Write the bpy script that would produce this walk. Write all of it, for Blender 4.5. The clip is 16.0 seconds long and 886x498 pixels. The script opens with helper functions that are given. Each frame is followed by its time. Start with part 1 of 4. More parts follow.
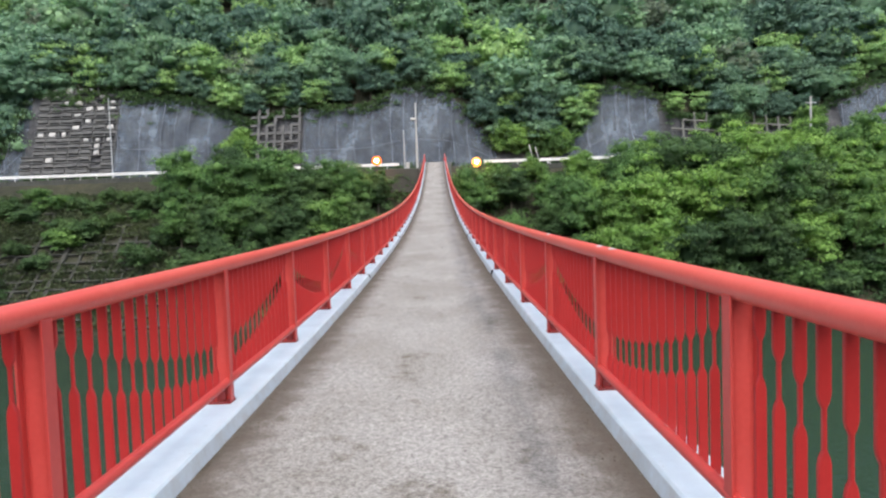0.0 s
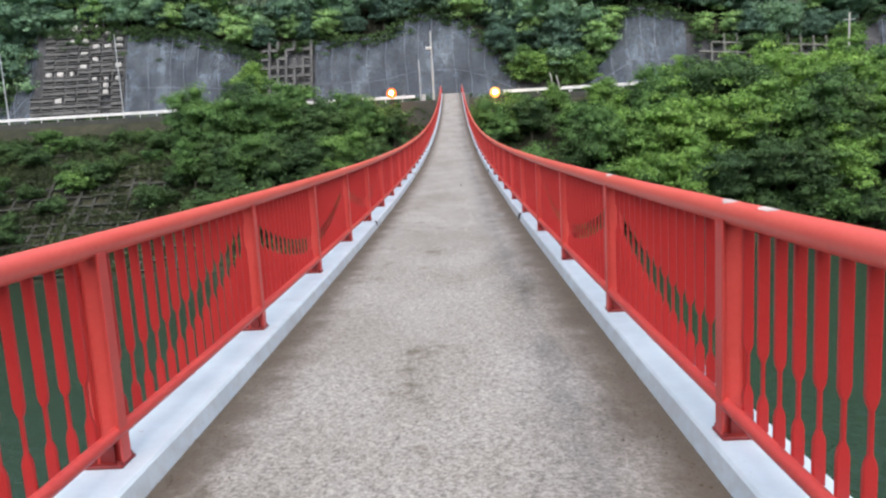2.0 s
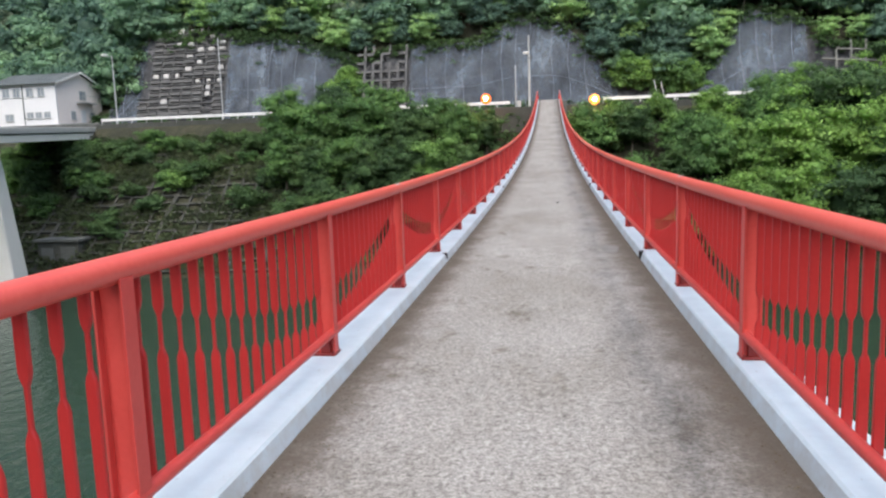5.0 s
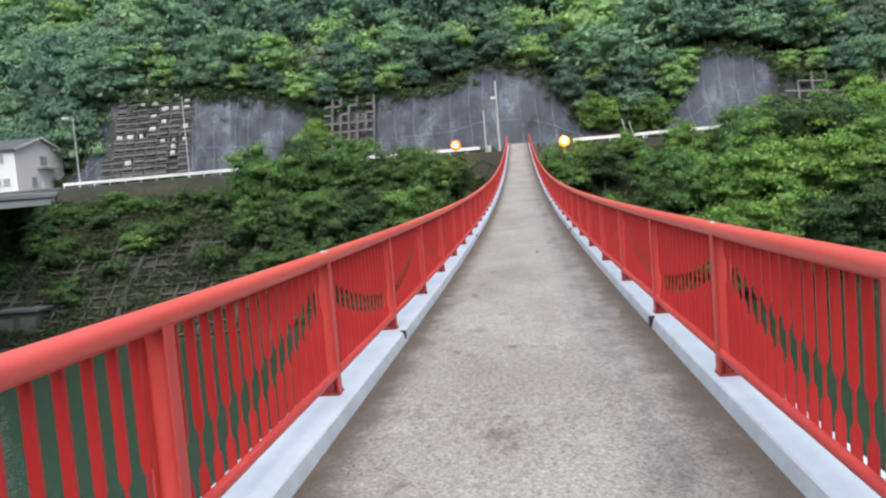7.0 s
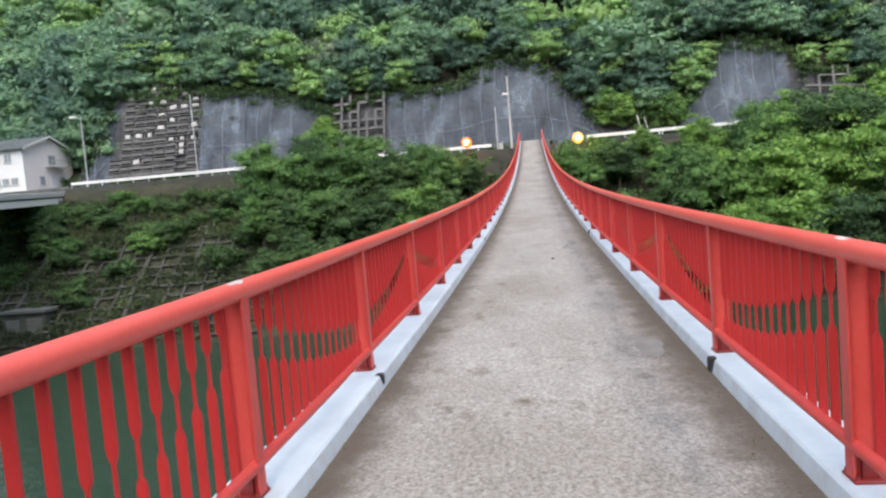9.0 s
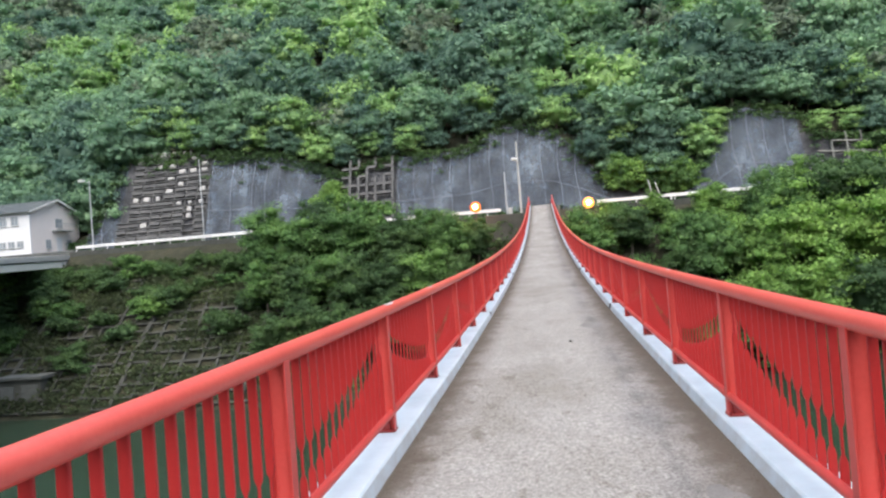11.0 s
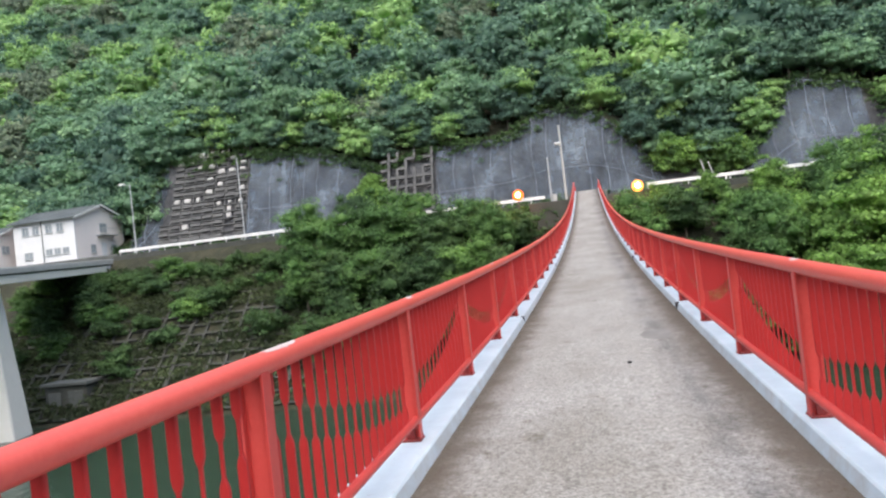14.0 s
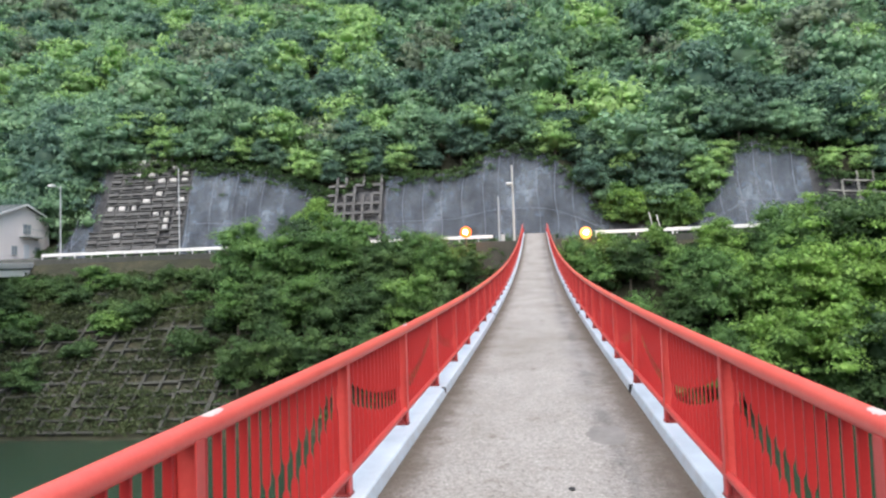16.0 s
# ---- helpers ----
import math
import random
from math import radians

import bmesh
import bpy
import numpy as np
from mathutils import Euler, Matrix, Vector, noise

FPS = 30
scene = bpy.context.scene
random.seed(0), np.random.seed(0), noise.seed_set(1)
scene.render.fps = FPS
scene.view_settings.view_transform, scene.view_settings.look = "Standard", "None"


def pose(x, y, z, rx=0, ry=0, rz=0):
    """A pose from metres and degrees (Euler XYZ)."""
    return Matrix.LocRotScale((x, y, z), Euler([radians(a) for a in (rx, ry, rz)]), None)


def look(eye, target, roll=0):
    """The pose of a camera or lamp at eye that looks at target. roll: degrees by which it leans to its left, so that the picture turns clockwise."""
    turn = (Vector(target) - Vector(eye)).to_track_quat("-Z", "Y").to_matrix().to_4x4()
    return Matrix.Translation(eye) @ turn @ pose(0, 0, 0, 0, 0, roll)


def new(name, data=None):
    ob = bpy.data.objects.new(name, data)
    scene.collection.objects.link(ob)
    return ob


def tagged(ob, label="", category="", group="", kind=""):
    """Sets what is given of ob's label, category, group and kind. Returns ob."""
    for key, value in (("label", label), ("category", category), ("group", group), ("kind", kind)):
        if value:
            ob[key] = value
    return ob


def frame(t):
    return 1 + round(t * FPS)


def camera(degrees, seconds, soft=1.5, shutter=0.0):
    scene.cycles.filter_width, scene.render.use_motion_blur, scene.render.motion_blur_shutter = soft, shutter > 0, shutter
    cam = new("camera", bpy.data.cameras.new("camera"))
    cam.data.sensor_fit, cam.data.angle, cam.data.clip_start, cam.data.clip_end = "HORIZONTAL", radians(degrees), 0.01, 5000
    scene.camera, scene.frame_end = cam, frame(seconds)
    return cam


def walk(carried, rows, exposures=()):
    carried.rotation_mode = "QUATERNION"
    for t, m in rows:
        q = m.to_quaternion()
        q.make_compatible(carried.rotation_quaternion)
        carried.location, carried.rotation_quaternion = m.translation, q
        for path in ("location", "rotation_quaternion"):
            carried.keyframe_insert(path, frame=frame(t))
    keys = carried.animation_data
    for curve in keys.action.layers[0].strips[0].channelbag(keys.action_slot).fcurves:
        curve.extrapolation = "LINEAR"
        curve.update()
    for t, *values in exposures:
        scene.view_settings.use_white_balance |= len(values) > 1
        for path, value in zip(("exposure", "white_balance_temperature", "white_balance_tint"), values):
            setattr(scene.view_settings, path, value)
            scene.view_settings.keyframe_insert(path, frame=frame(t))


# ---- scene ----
cam = camera(63.7, 16.0, soft=2.3)
PATH = [
    (0, (0.056, -0.352, 1.14), (0.066, 1.645, 1.029), -2.0),
    (0.5, (0.083, 0.081, 1.118), (0.032, 2.076, 0.981), -0.1),
    (1, (0.055, 0.475, 1.127), (0.001, 2.469, 0.977), 1.4),
    (1.5, (0.069, 0.982, 1.131), (0.017, 2.969, 0.911), -2.7),
    (2, (0.074, 1.432, 1.143), (0.021, 3.41, 0.851), -3.3),
    (2.5, (0.062, 1.854, 1.117), (0.09, 3.803, 0.666), -4.6),
    (3, (0.055, 2.305, 1.109), (-0.004, 4.26, 0.691), -0.2),
    (3.5, (0.042, 2.771, 1.102), (0.031, 4.721, 0.661), -0.1),
    (4, (0.058, 3.187, 1.104), (-0.082, 5.14, 0.699), 1.3),
    (4.5, (0.018, 3.655, 1.129), (-0.253, 5.604, 0.774), -0.5),
    (4.7, (0.010, 3.825, 1.149), (-0.301, 5.777, 0.856), -1.7),
    (6.8, (-0.045, 5.575, 1.168), (-0.260, 7.554, 0.976), -4.0),
    (7, (-0.049, 5.763, 1.172), (-0.282, 7.745, 1.038), -4.6),
    (7.5, (-0.036, 6.14, 1.168), (-0.328, 8.107, 0.951), -4.1),
    (8, (-0.057, 6.547, 1.165), (-0.315, 8.518, 0.941), -4.1),
    (8.2, (-0.058, 6.710, 1.168), (-0.333, 8.681, 0.968), -4.4),
    (10.5, (-0.094, 8.515, 1.223), (-0.335, 10.5, 1.172), -5.6),
    (11, (-0.111, 9.036, 1.247), (-0.392, 11.016, 1.293), -4.5),
    (11.5, (-0.138, 9.368, 1.259), (-0.299, 11.359, 1.351), -7.4),
    (12, (-0.14, 9.85, 1.27), (-0.382, 11.833, 1.346), -6.8),
    (12.5, (-0.138, 10.296, 1.265), (-0.325, 12.287, 1.317), -7.2),
    (13, (-0.068, 10.791, 1.264), (-0.413, 12.76, 1.323), -9.2),
    (13.5, (-0.103, 11.154, 1.25), (-0.476, 13.119, 1.299), -7.1),
    (14, (-0.07, 11.66, 1.248), (-0.482, 13.617, 1.284), -6.4),
    (14.5, (-0.064, 12.142, 1.287), (-0.439, 14.106, 1.316), -5.0),
    (15, (-0.034, 12.568, 1.339), (-0.366, 14.54, 1.384), -2.4),
    (15.5, (-0.03, 13.132, 1.428), (-0.4, 15.097, 1.49), -1.0),
    (16, (-0.039, 13.566, 1.48), (-0.299, 15.545, 1.594), -1.9),
]
walk(cam, [(t, look(eye, target, roll)) for t, eye, target, roll in PATH],
     exposures=[(0.0, 0.82), (3.0, 0.72), (8.0, 0.77), (12.0, 0.90), (14.5, 0.86), (16.0, 0.97)])

# ---- world and light ----
world = bpy.data.worlds.new("world")
scene.world = world
world.use_nodes = True
wn = world.node_tree.nodes
sky = wn.new("ShaderNodeTexSky")
sky.sky_type = "NISHITA"
sky.sun_disc = False
sky.sun_elevation = radians(56)
sky.sun_rotation = radians(178)
sky.dust_density = 3.0
world.node_tree.links.new(sky.outputs[0], wn["Background"].inputs[0])
wn["Background"].inputs[1].default_value = 0.14
sun = new("sun", bpy.data.lights.new("sun", "SUN"))
sun.data.energy = 1.9
sun.data.angle = radians(75)
sun.data.color = (1.0, 0.96, 0.9)
sun.matrix_world = look((1, -32, 51), (0, 0, 0))


# ---- materials ----
def nodes_of(name):
    m = bpy.data.materials.new(name)
    m.use_nodes = True
    t = m.node_tree
    return m, t, t.nodes["Principled BSDF"]


def noise_at(t, scale, detail=4.0, rough=0.6, stretch=None):
    g = t.nodes.new("ShaderNodeNewGeometry")
    n = t.nodes.new("ShaderNodeTexNoise")
    n.inputs["Scale"].default_value = scale
    n.inputs["Detail"].default_value = detail
    n.inputs["Roughness"].default_value = rough
    if stretch:
        v = t.nodes.new("ShaderNodeVectorMath")
        v.operation = "MULTIPLY"
        v.inputs[1].default_value = stretch
        t.links.new(g.outputs["Position"], v.inputs[0])
        t.links.new(v.outputs[0], n.inputs["Vector"])
    else:
        t.links.new(g.outputs["Position"], n.inputs["Vector"])
    return n.outputs["Fac"]


def ramp(t, fac, stops):
    r = t.nodes.new("ShaderNodeValToRGB")
    e = r.color_ramp.elements
    while len(e) < len(stops):
        e.new(0.5)
    for el, (p, c) in zip(e, stops):
        el.position = p
        el.color = (*c, 1) if len(c) == 3 else c
    t.links.new(fac, r.inputs["Fac"])
    return r.outputs["Color"]


def mixed(t, fac, a, b, mode="MIX"):
    m = t.nodes.new("ShaderNodeMix")
    m.data_type = "RGBA"
    m.blend_type = mode
    for sock, v in ((m.inputs[0], fac), (m.inputs[6], a), (m.inputs[7], b)):
        if isinstance(v, (int, float)):
            sock.default_value = v
        elif isinstance(v, tuple):
            sock.default_value = (*v, 1)
        else:
            t.links.new(v, sock)
    return m.outputs[2]


def bumped(t, b, fac, strength, dist):
    n = t.nodes.new("ShaderNodeBump")
    n.inputs["Strength"].default_value = strength
    n.inputs["Distance"].default_value = dist
    t.links.new(fac, n.inputs["Height"])
    t.links.new(n.outputs[0], b.inputs["Normal"])


def surface(name, dark, light, big=0.8, fine=30.0, rough=0.7, bump=0.3, dist=0.01, metal=0.0, stretch=None):
    """Two scales of noise between two tones, with fine relief."""
    m, t, b = nodes_of(name)
    f1 = noise_at(t, big, 5, 0.65, stretch)
    f2 = noise_at(t, fine, 3, 0.6)
    mean = tuple((p + q) / 2 for p, q in zip(dark, light))
    c1 = ramp(t, f1, [(0.3, dark), (0.7, light)])
    c2 = ramp(t, f2, [(0.3, dark), (0.7, light)])
    t.links.new(mixed(t, 0.4, c1, c2), b.inputs["Base Color"])
    b.inputs["Roughness"].default_value = rough
    b.inputs["Metallic"].default_value = metal
    if bump:
        bumped(t, b, f2, bump, dist)
    return m


# One railing red: light put into the tones, dark bars, lit posts, brightest handrail.
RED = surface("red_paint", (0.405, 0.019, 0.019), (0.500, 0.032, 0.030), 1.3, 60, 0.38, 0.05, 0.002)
LITRAILRED = surface("red_paint_lit_rail", (0.72, 0.095, 0.075), (0.82, 0.145, 0.115), 1.6, 50, 0.36, 0.06, 0.002)
LITRED = surface("red_paint_lit", (0.55, 0.055, 0.048), (0.66, 0.088, 0.074), 1.8, 50, 0.4, 0.06, 0.002)
# The same red darkened for the feet: shade under the bottom rail as colour.
SHADERED = surface("red_paint_shaded", (0.17, 0.016, 0.015), (0.29, 0.024, 0.021), 3, 60, 0.5, 0.2, 0.003)
WHITEWEAR = surface("worn_primer", (0.5, 0.4, 0.38), (0.68, 0.58, 0.55), 8, 60, 0.6, 0.2, 0.002)
BLACK = surface("drain_rubber", (0.012, 0.012, 0.013), (0.03, 0.03, 0.03), 6, 60, 0.7, 0.2, 0.003)
CONCRETE = surface("weathered_concrete", (0.06, 0.068, 0.064), (0.15, 0.157, 0.15), 0.5, 8, 0.9, 0.4, 0.03)
DARKCONC = surface("mossy_concrete", (0.028, 0.031, 0.026), (0.082, 0.083, 0.073), 0.35, 4, 0.95, 0.5, 0.05)
GRIDCONC = surface("lattice_grey_concrete", (0.10, 0.108, 0.095), (0.24, 0.24, 0.22), 0.6, 5, 0.95, 0.4, 0.05)
CRIBCONC = surface("crib_block_concrete", (0.048, 0.050, 0.052), (0.175, 0.175, 0.172), 0.5, 5, 0.95, 0.5, 0.05)
WALLCONC = surface("mossy_road_wall", (0.030, 0.034, 0.028), (0.095, 0.098, 0.088), 0.45, 5, 0.95, 0.4, 0.03)
PALE = surface("pale_block_face", (0.32, 0.32, 0.31), (0.55, 0.54, 0.52), 0.9, 6, 0.9, 0.3, 0.03)
VIADUCT = surface("viaduct_concrete", (0.80, 0.77, 0.69), (0.90, 0.87, 0.80), 0.3, 5, 0.85, 0.2, 0.03)
ASPHALT = surface("asphalt", (0.04, 0.04, 0.042), (0.07, 0.07, 0.07), 0.6, 20, 0.9, 0.4, 0.01)
RAILWHITE = surface("guardrail_white", (0.66, 0.67, 0.66), (0.82, 0.82, 0.8), 0.4, 6, 0.45, 0.1, 0.01)
STEEL = surface("galvanised_steel", (0.42, 0.44, 0.45), (0.6, 0.62, 0.62), 1.5, 12, 0.45, 0.1, 0.01, 0.5)
POLECONC = surface("pole_concrete", (0.4, 0.4, 0.38), (0.55, 0.55, 0.53), 1.0, 12, 0.85, 0.2, 0.01)
ROPE = surface("net_rope", (0.14, 0.15, 0.18), (0.24, 0.26, 0.3), 0.6, 12, 0.7, 0.1, 0.01)
WALLWHITE = surface("house_siding", (0.66, 0.68, 0.7), (0.8, 0.8, 0.8), 0.35, 5, 0.75, 0.2, 0.01)
WALLPINK = surface("house_render", (0.80, 0.73, 0.70), (0.89, 0.83, 0.80), 0.35, 5, 0.85, 0.2, 0.01)
ROOF = surface("roof_sheet", (0.09, 0.105, 0.11), (0.17, 0.19, 0.19), 0.5, 6, 0.6, 0.2, 0.02)
BARK = surface("bark", (0.06, 0.05, 0.04), (0.16, 0.135, 0.11), 1.5, 14, 0.95, 0.6, 0.03, 0, (1, 1, 0.3))
LITTER = surface("leaf_litter", (0.05, 0.04, 0.026), (0.16, 0.13, 0.085), 6, 60, 0.95, 0.5, 0.01)


def pale_reflection_glass():
    """A pane with a pale reflection of the sky put into its base colour."""
    m, t, b = nodes_of("pale_reflection_glass")
    c = ramp(t, noise_at(t, 1.5, 3, 0.6, (3, 3, 0.4)), [(0.3, (0.24, 0.28, 0.31)), (0.7, (0.40, 0.44, 0.47))])
    t.links.new(c, b.inputs["Base Color"])
    b.inputs["Roughness"].default_value = 0.06
    bumped(t, b, noise_at(t, 1.2, 2), 0.05, 0.02)
    return m


REFLECTPANE = pale_reflection_glass()


def deck_material():
    m, t, b = nodes_of("deck_aggregate")
    grain = noise_at(t, 48, 3, 0.9)
    pebble = noise_at(t, 26, 4, 0.85, (1, 0.7, 1))
    blotch = noise_at(t, 0.9, 6, 0.65, (1, 0.6, 1))
    stain = noise_at(t, 2.6, 7, 0.7, (1.0, 0.8, 1))
    c = ramp(t, grain, [(0.37, (0.105, 0.102, 0.094)), (0.5, (0.308, 0.298, 0.280)), (0.62, (0.53, 0.513, 0.485))])
    c = mixed(t, 0.45, c, ramp(t, pebble, [(0.36, (0.145, 0.139, 0.127)), (0.5, (0.308, 0.297, 0.278)), (0.64, (0.465, 0.450, 0.424))]))
    c = mixed(t, 1.0, c, ramp(t, blotch, [(0.32, (0.72, 0.70, 0.66)), (0.62, (1, 1, 1))]), "MULTIPLY")
    c = mixed(t, 1.0, c, ramp(t, stain, [(0.30, (0.5, 0.46, 0.4)), (0.42, (1, 1, 1))]), "MULTIPLY")
    # dirt washed against the kerbs
    g = t.nodes.new("ShaderNodeNewGeometry")
    s = t.nodes.new("ShaderNodeSeparateXYZ")
    t.links.new(g.outputs["Position"], s.inputs[0])
    d = t.nodes.new("ShaderNodeMath"); d.operation = "ADD"; d.inputs[1].default_value = 0.125
    t.links.new(s.outputs["X"], d.inputs[0])
    a = t.nodes.new("ShaderNodeMath"); a.operation = "ABSOLUTE"
    t.links.new(d.outputs[0], a.inputs[0])
    w = t.nodes.new("ShaderNodeMath"); w.operation = "MULTIPLY_ADD"; w.inputs[1].default_value = 0.5
    t.links.new(noise_at(t, 3.2, 6, 0.7), w.inputs[0])
    t.links.new(a.outputs[0], w.inputs[2])
    h = t.nodes.new("ShaderNodeMath"); h.operation = "MULTIPLY"; h.inputs[1].default_value = 0.62
    t.links.new(w.outputs[0], h.inputs[0])
    c = mixed(t, ramp(t, h.outputs[0], [(0.0, (0, 0, 0)), (0.575, (0, 0, 0)), (0.66, (0.34, 0.34, 0.34)), (0.71, (0.74, 0.74, 0.74)), (0.77, (0.92, 0.92, 0.92))]), c, (0.095, 0.075, 0.055))
    # damp grey band worn along the right-hand side
    q = t.nodes.new("ShaderNodeMath"); q.operation = "SUBTRACT"; q.inputs[1].default_value = 0.66
    t.links.new(d.outputs[0], q.inputs[0])
    q2 = t.nodes.new("ShaderNodeMath"); q2.operation = "ABSOLUTE"
    t.links.new(q.outputs[0], q2.inputs[0])
    q3 = t.nodes.new("ShaderNodeMath"); q3.operation = "MULTIPLY_ADD"; q3.inputs[1].default_value = 0.9
    t.links.new(noise_at(t, 1.9, 7, 0.75, (1, 0.45, 1)), q3.inputs[0])
    t.links.new(q2.outputs[0], q3.inputs[2])
    c = mixed(t, 1.0, c, ramp(t, q3.outputs[0], [(0.42, (0.64, 0.65, 0.67)), (0.54, (0.86, 0.86, 0.87)), (0.74, (1, 1, 1))]), "MULTIPLY")
    t.links.new(c, b.inputs["Base Color"])
    b.inputs["Roughness"].default_value = 0.9
    bumped(t, b, pebble, 0.5, 0.004)
    return m


DECK = deck_material()


def kerb_material():
    m, t, b = nodes_of("kerb_white_paint")
    f = noise_at(t, 1.7, 6, 0.7)
    g = noise_at(t, 25, 4, 0.7)
    c = ramp(t, f, [(0.3, (0.485, 0.580, 0.640)), (0.6, (0.61, 0.72, 0.785))])
    c = mixed(t, ramp(t, g, [(0.24, (1, 1, 1)), (0.34, (0, 0, 0))]), c, (0.3, 0.28, 0.25))
    # splashed grit on the upright inner faces, rust drips on top
    geo = t.nodes.new("ShaderNodeNewGeometry")
    sep = t.nodes.new("ShaderNodeSeparateXYZ")
    t.links.new(geo.outputs["True Normal"], sep.inputs[0])
    up = ramp(t, sep.outputs["Z"], [(0.3, (1, 1, 1)), (0.8, (0, 0, 0))])
    grit = ramp(t, noise_at(t, 5.5, 6, 0.75), [(0.36, (0.5, 0.5, 0.5)), (0.62, (0.1, 0.1, 0.1))])
    c = mixed(t, mixed(t, 1.0, up, grit, "MULTIPLY"), c, (0.40, 0.37, 0.32))
    c = mixed(t, ramp(t, noise_at(t, 3.1, 5, 0.7), [(0.70, (0, 0, 0)), (0.78, (0.5, 0.5, 0.5))]), c, (0.50, 0.38, 0.20))
    t.links.new(c, b.inputs["Base Color"])
    b.inputs["Roughness"].default_value = 0.55
    bumped(t, b, g, 0.25, 0.004)
    return m


KERB = kerb_material()


def leaf_material(name, tones, seed, vary=0.22):
    """Leaves: a tone for the tree, a tone for the spray, light that passes through."""
    m, t, b = nodes_of(name)
    g = t.nodes.new("ShaderNodeNewGeometry")
    tree = noise_at(t, 0.13 + seed * 0.01, 2, 0.5)
    spray = noise_at(t, 0.7, 3, 0.6)
    c = mixed(t, 0.5, ramp(t, tree, [(0.3, tones[0]), (0.5, tones[1]), (0.68, tones[2])]),
              ramp(t, spray, [(0.3, tones[0]), (0.52, tones[1]), (0.74, tones[2])]))
    c = mixed(t, 1.0, c, ramp(t, g.outputs["Random Per Island"], [(0.0, (1 - vary,) * 3), (1.0, (1 + vary, 1 + vary * 0.95, 1 + vary * 0.6))]), "MULTIPLY")
    t.links.new(c, b.inputs["Base Color"])
    b.inputs["Roughness"].default_value = 0.6
    b.inputs["Specular IOR Level"].default_value = 0.25
    tr = t.nodes.new("ShaderNodeBsdfTranslucent")
    t.links.new(c, tr.inputs["Color"])
    mx = t.nodes.new("ShaderNodeMixShader")
    mx.inputs[0].default_value = 0.4
    t.links.new(b.outputs[0], mx.inputs[1])
    t.links.new(tr.outputs[0], mx.inputs[2])
    t.links.new(mx.outputs[0], t.nodes["Material Output"].inputs[0])
    return m


LEAF = leaf_material("broadleaf_green", [(0.064, 0.136, 0.058), (0.120, 0.235, 0.080), (0.225, 0.380, 0.105)], 0, 0.4)
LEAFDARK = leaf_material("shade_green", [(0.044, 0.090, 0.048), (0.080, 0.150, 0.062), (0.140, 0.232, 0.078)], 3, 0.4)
# Hillside greens are paled and blued: distance haze put into the leaf colour.
HAZYWOODS = [leaf_material("hazed_green", [(0.117, 0.214, 0.160), (0.200, 0.346, 0.221), (0.340, 0.518, 0.279)], 1, 0.3),
         leaf_material("hazed_shade_green", [(0.076, 0.145, 0.130), (0.127, 0.227, 0.173), (0.205, 0.337, 0.214)], 4, 0.3),
         leaf_material("hazed_fresh_green", [(0.184, 0.329, 0.157), (0.313, 0.502, 0.205), (0.454, 0.648, 0.259)], 7, 0.3)]
IVY = leaf_material("ivy_green", [(0.044, 0.060, 0.034), (0.074, 0.100, 0.050), (0.118, 0.152, 0.068)], 5)
HAZYWOODS.append(leaf_material("hazed_olive", [(0.130, 0.175, 0.140), (0.205, 0.266, 0.192), (0.302, 0.373, 0.240)], 9, 0.3))
LEAFLIGHT = leaf_material("bright_green", [(0.125, 0.245, 0.080), (0.220, 0.385, 0.105), (0.330, 0.510, 0.135)], 6, 0.4)


def ground_material():
    m, t, b = nodes_of("hillside_ground")
    g = t.nodes.new("ShaderNodeNewGeometry")
    s = t.nodes.new("ShaderNodeSeparateXYZ")
    t.links.new(g.outputs["True Normal"], s.inputs[0])
    soil = ramp(t, noise_at(t, 0.5, 6, 0.7), [(0.3, (0.02, 0.022, 0.013)), (0.55, (0.04, 0.042, 0.022)), (0.75, (0.085, 0.07, 0.045))])
    rock = ramp(t, noise_at(t, 0.45, 8, 0.75, (1, 1, 0.45)), [(0.3, (0.03, 0.032, 0.036)), (0.5, (0.085, 0.087, 0.095)), (0.72, (0.2, 0.2, 0.2))])
    k = ramp(t, s.outputs["Z"], [(0.52, (0, 0, 0)), (0.62, (1, 1, 1))])
    t.links.new(mixed(t, k, rock, soil), b.inputs["Base Color"])
    b.inputs["Roughness"].default_value = 0.95
    bumped(t, b, noise_at(t, 1.6, 8, 0.7), 0.9, 0.4)
    return m


GROUND = ground_material()


def net_material():
    m, t, b = nodes_of("rockfall_net_wire")
    f = noise_at(t, 0.35, 7, 0.7, (1, 1, 0.35))
    c = ramp(t, f, [(0.32, (0.036, 0.050, 0.068)), (0.5, (0.088, 0.115, 0.150)), (0.68, (0.225, 0.278, 0.335))])
    t.links.new(c, b.inputs["Base Color"])
    b.inputs["Roughness"].default_value = 0.8
    tr = t.nodes.new("ShaderNodeBsdfTransparent")
    mx = t.nodes.new("ShaderNodeMixShader")
    t.links.new(ramp(t, noise_at(t, 0.8, 5, 0.7), [(0.3, (0.35, 0.35, 0.35)), (0.7, (0.8, 0.8, 0.8))]), mx.inputs[0])
    t.links.new(tr.outputs[0], mx.inputs[1])
    t.links.new(b.outputs[0], mx.inputs[2])
    t.links.new(mx.outputs[0], t.nodes["Material Output"].inputs[0])
    return m


NET = net_material()


def water_material():
    m, t, b = nodes_of("river_water")
    b.inputs["Base Color"].default_value = (0.026, 0.05, 0.032, 1)
    b.inputs["Roughness"].default_value = 0.09
    b.inputs["IOR"].default_value = 1.33
    f = noise_at(t, 1.5, 5, 0.62, (1, 0.55, 1))
    bumped(t, b, f, 0.7, 0.2)
    return m


WATER = water_material()


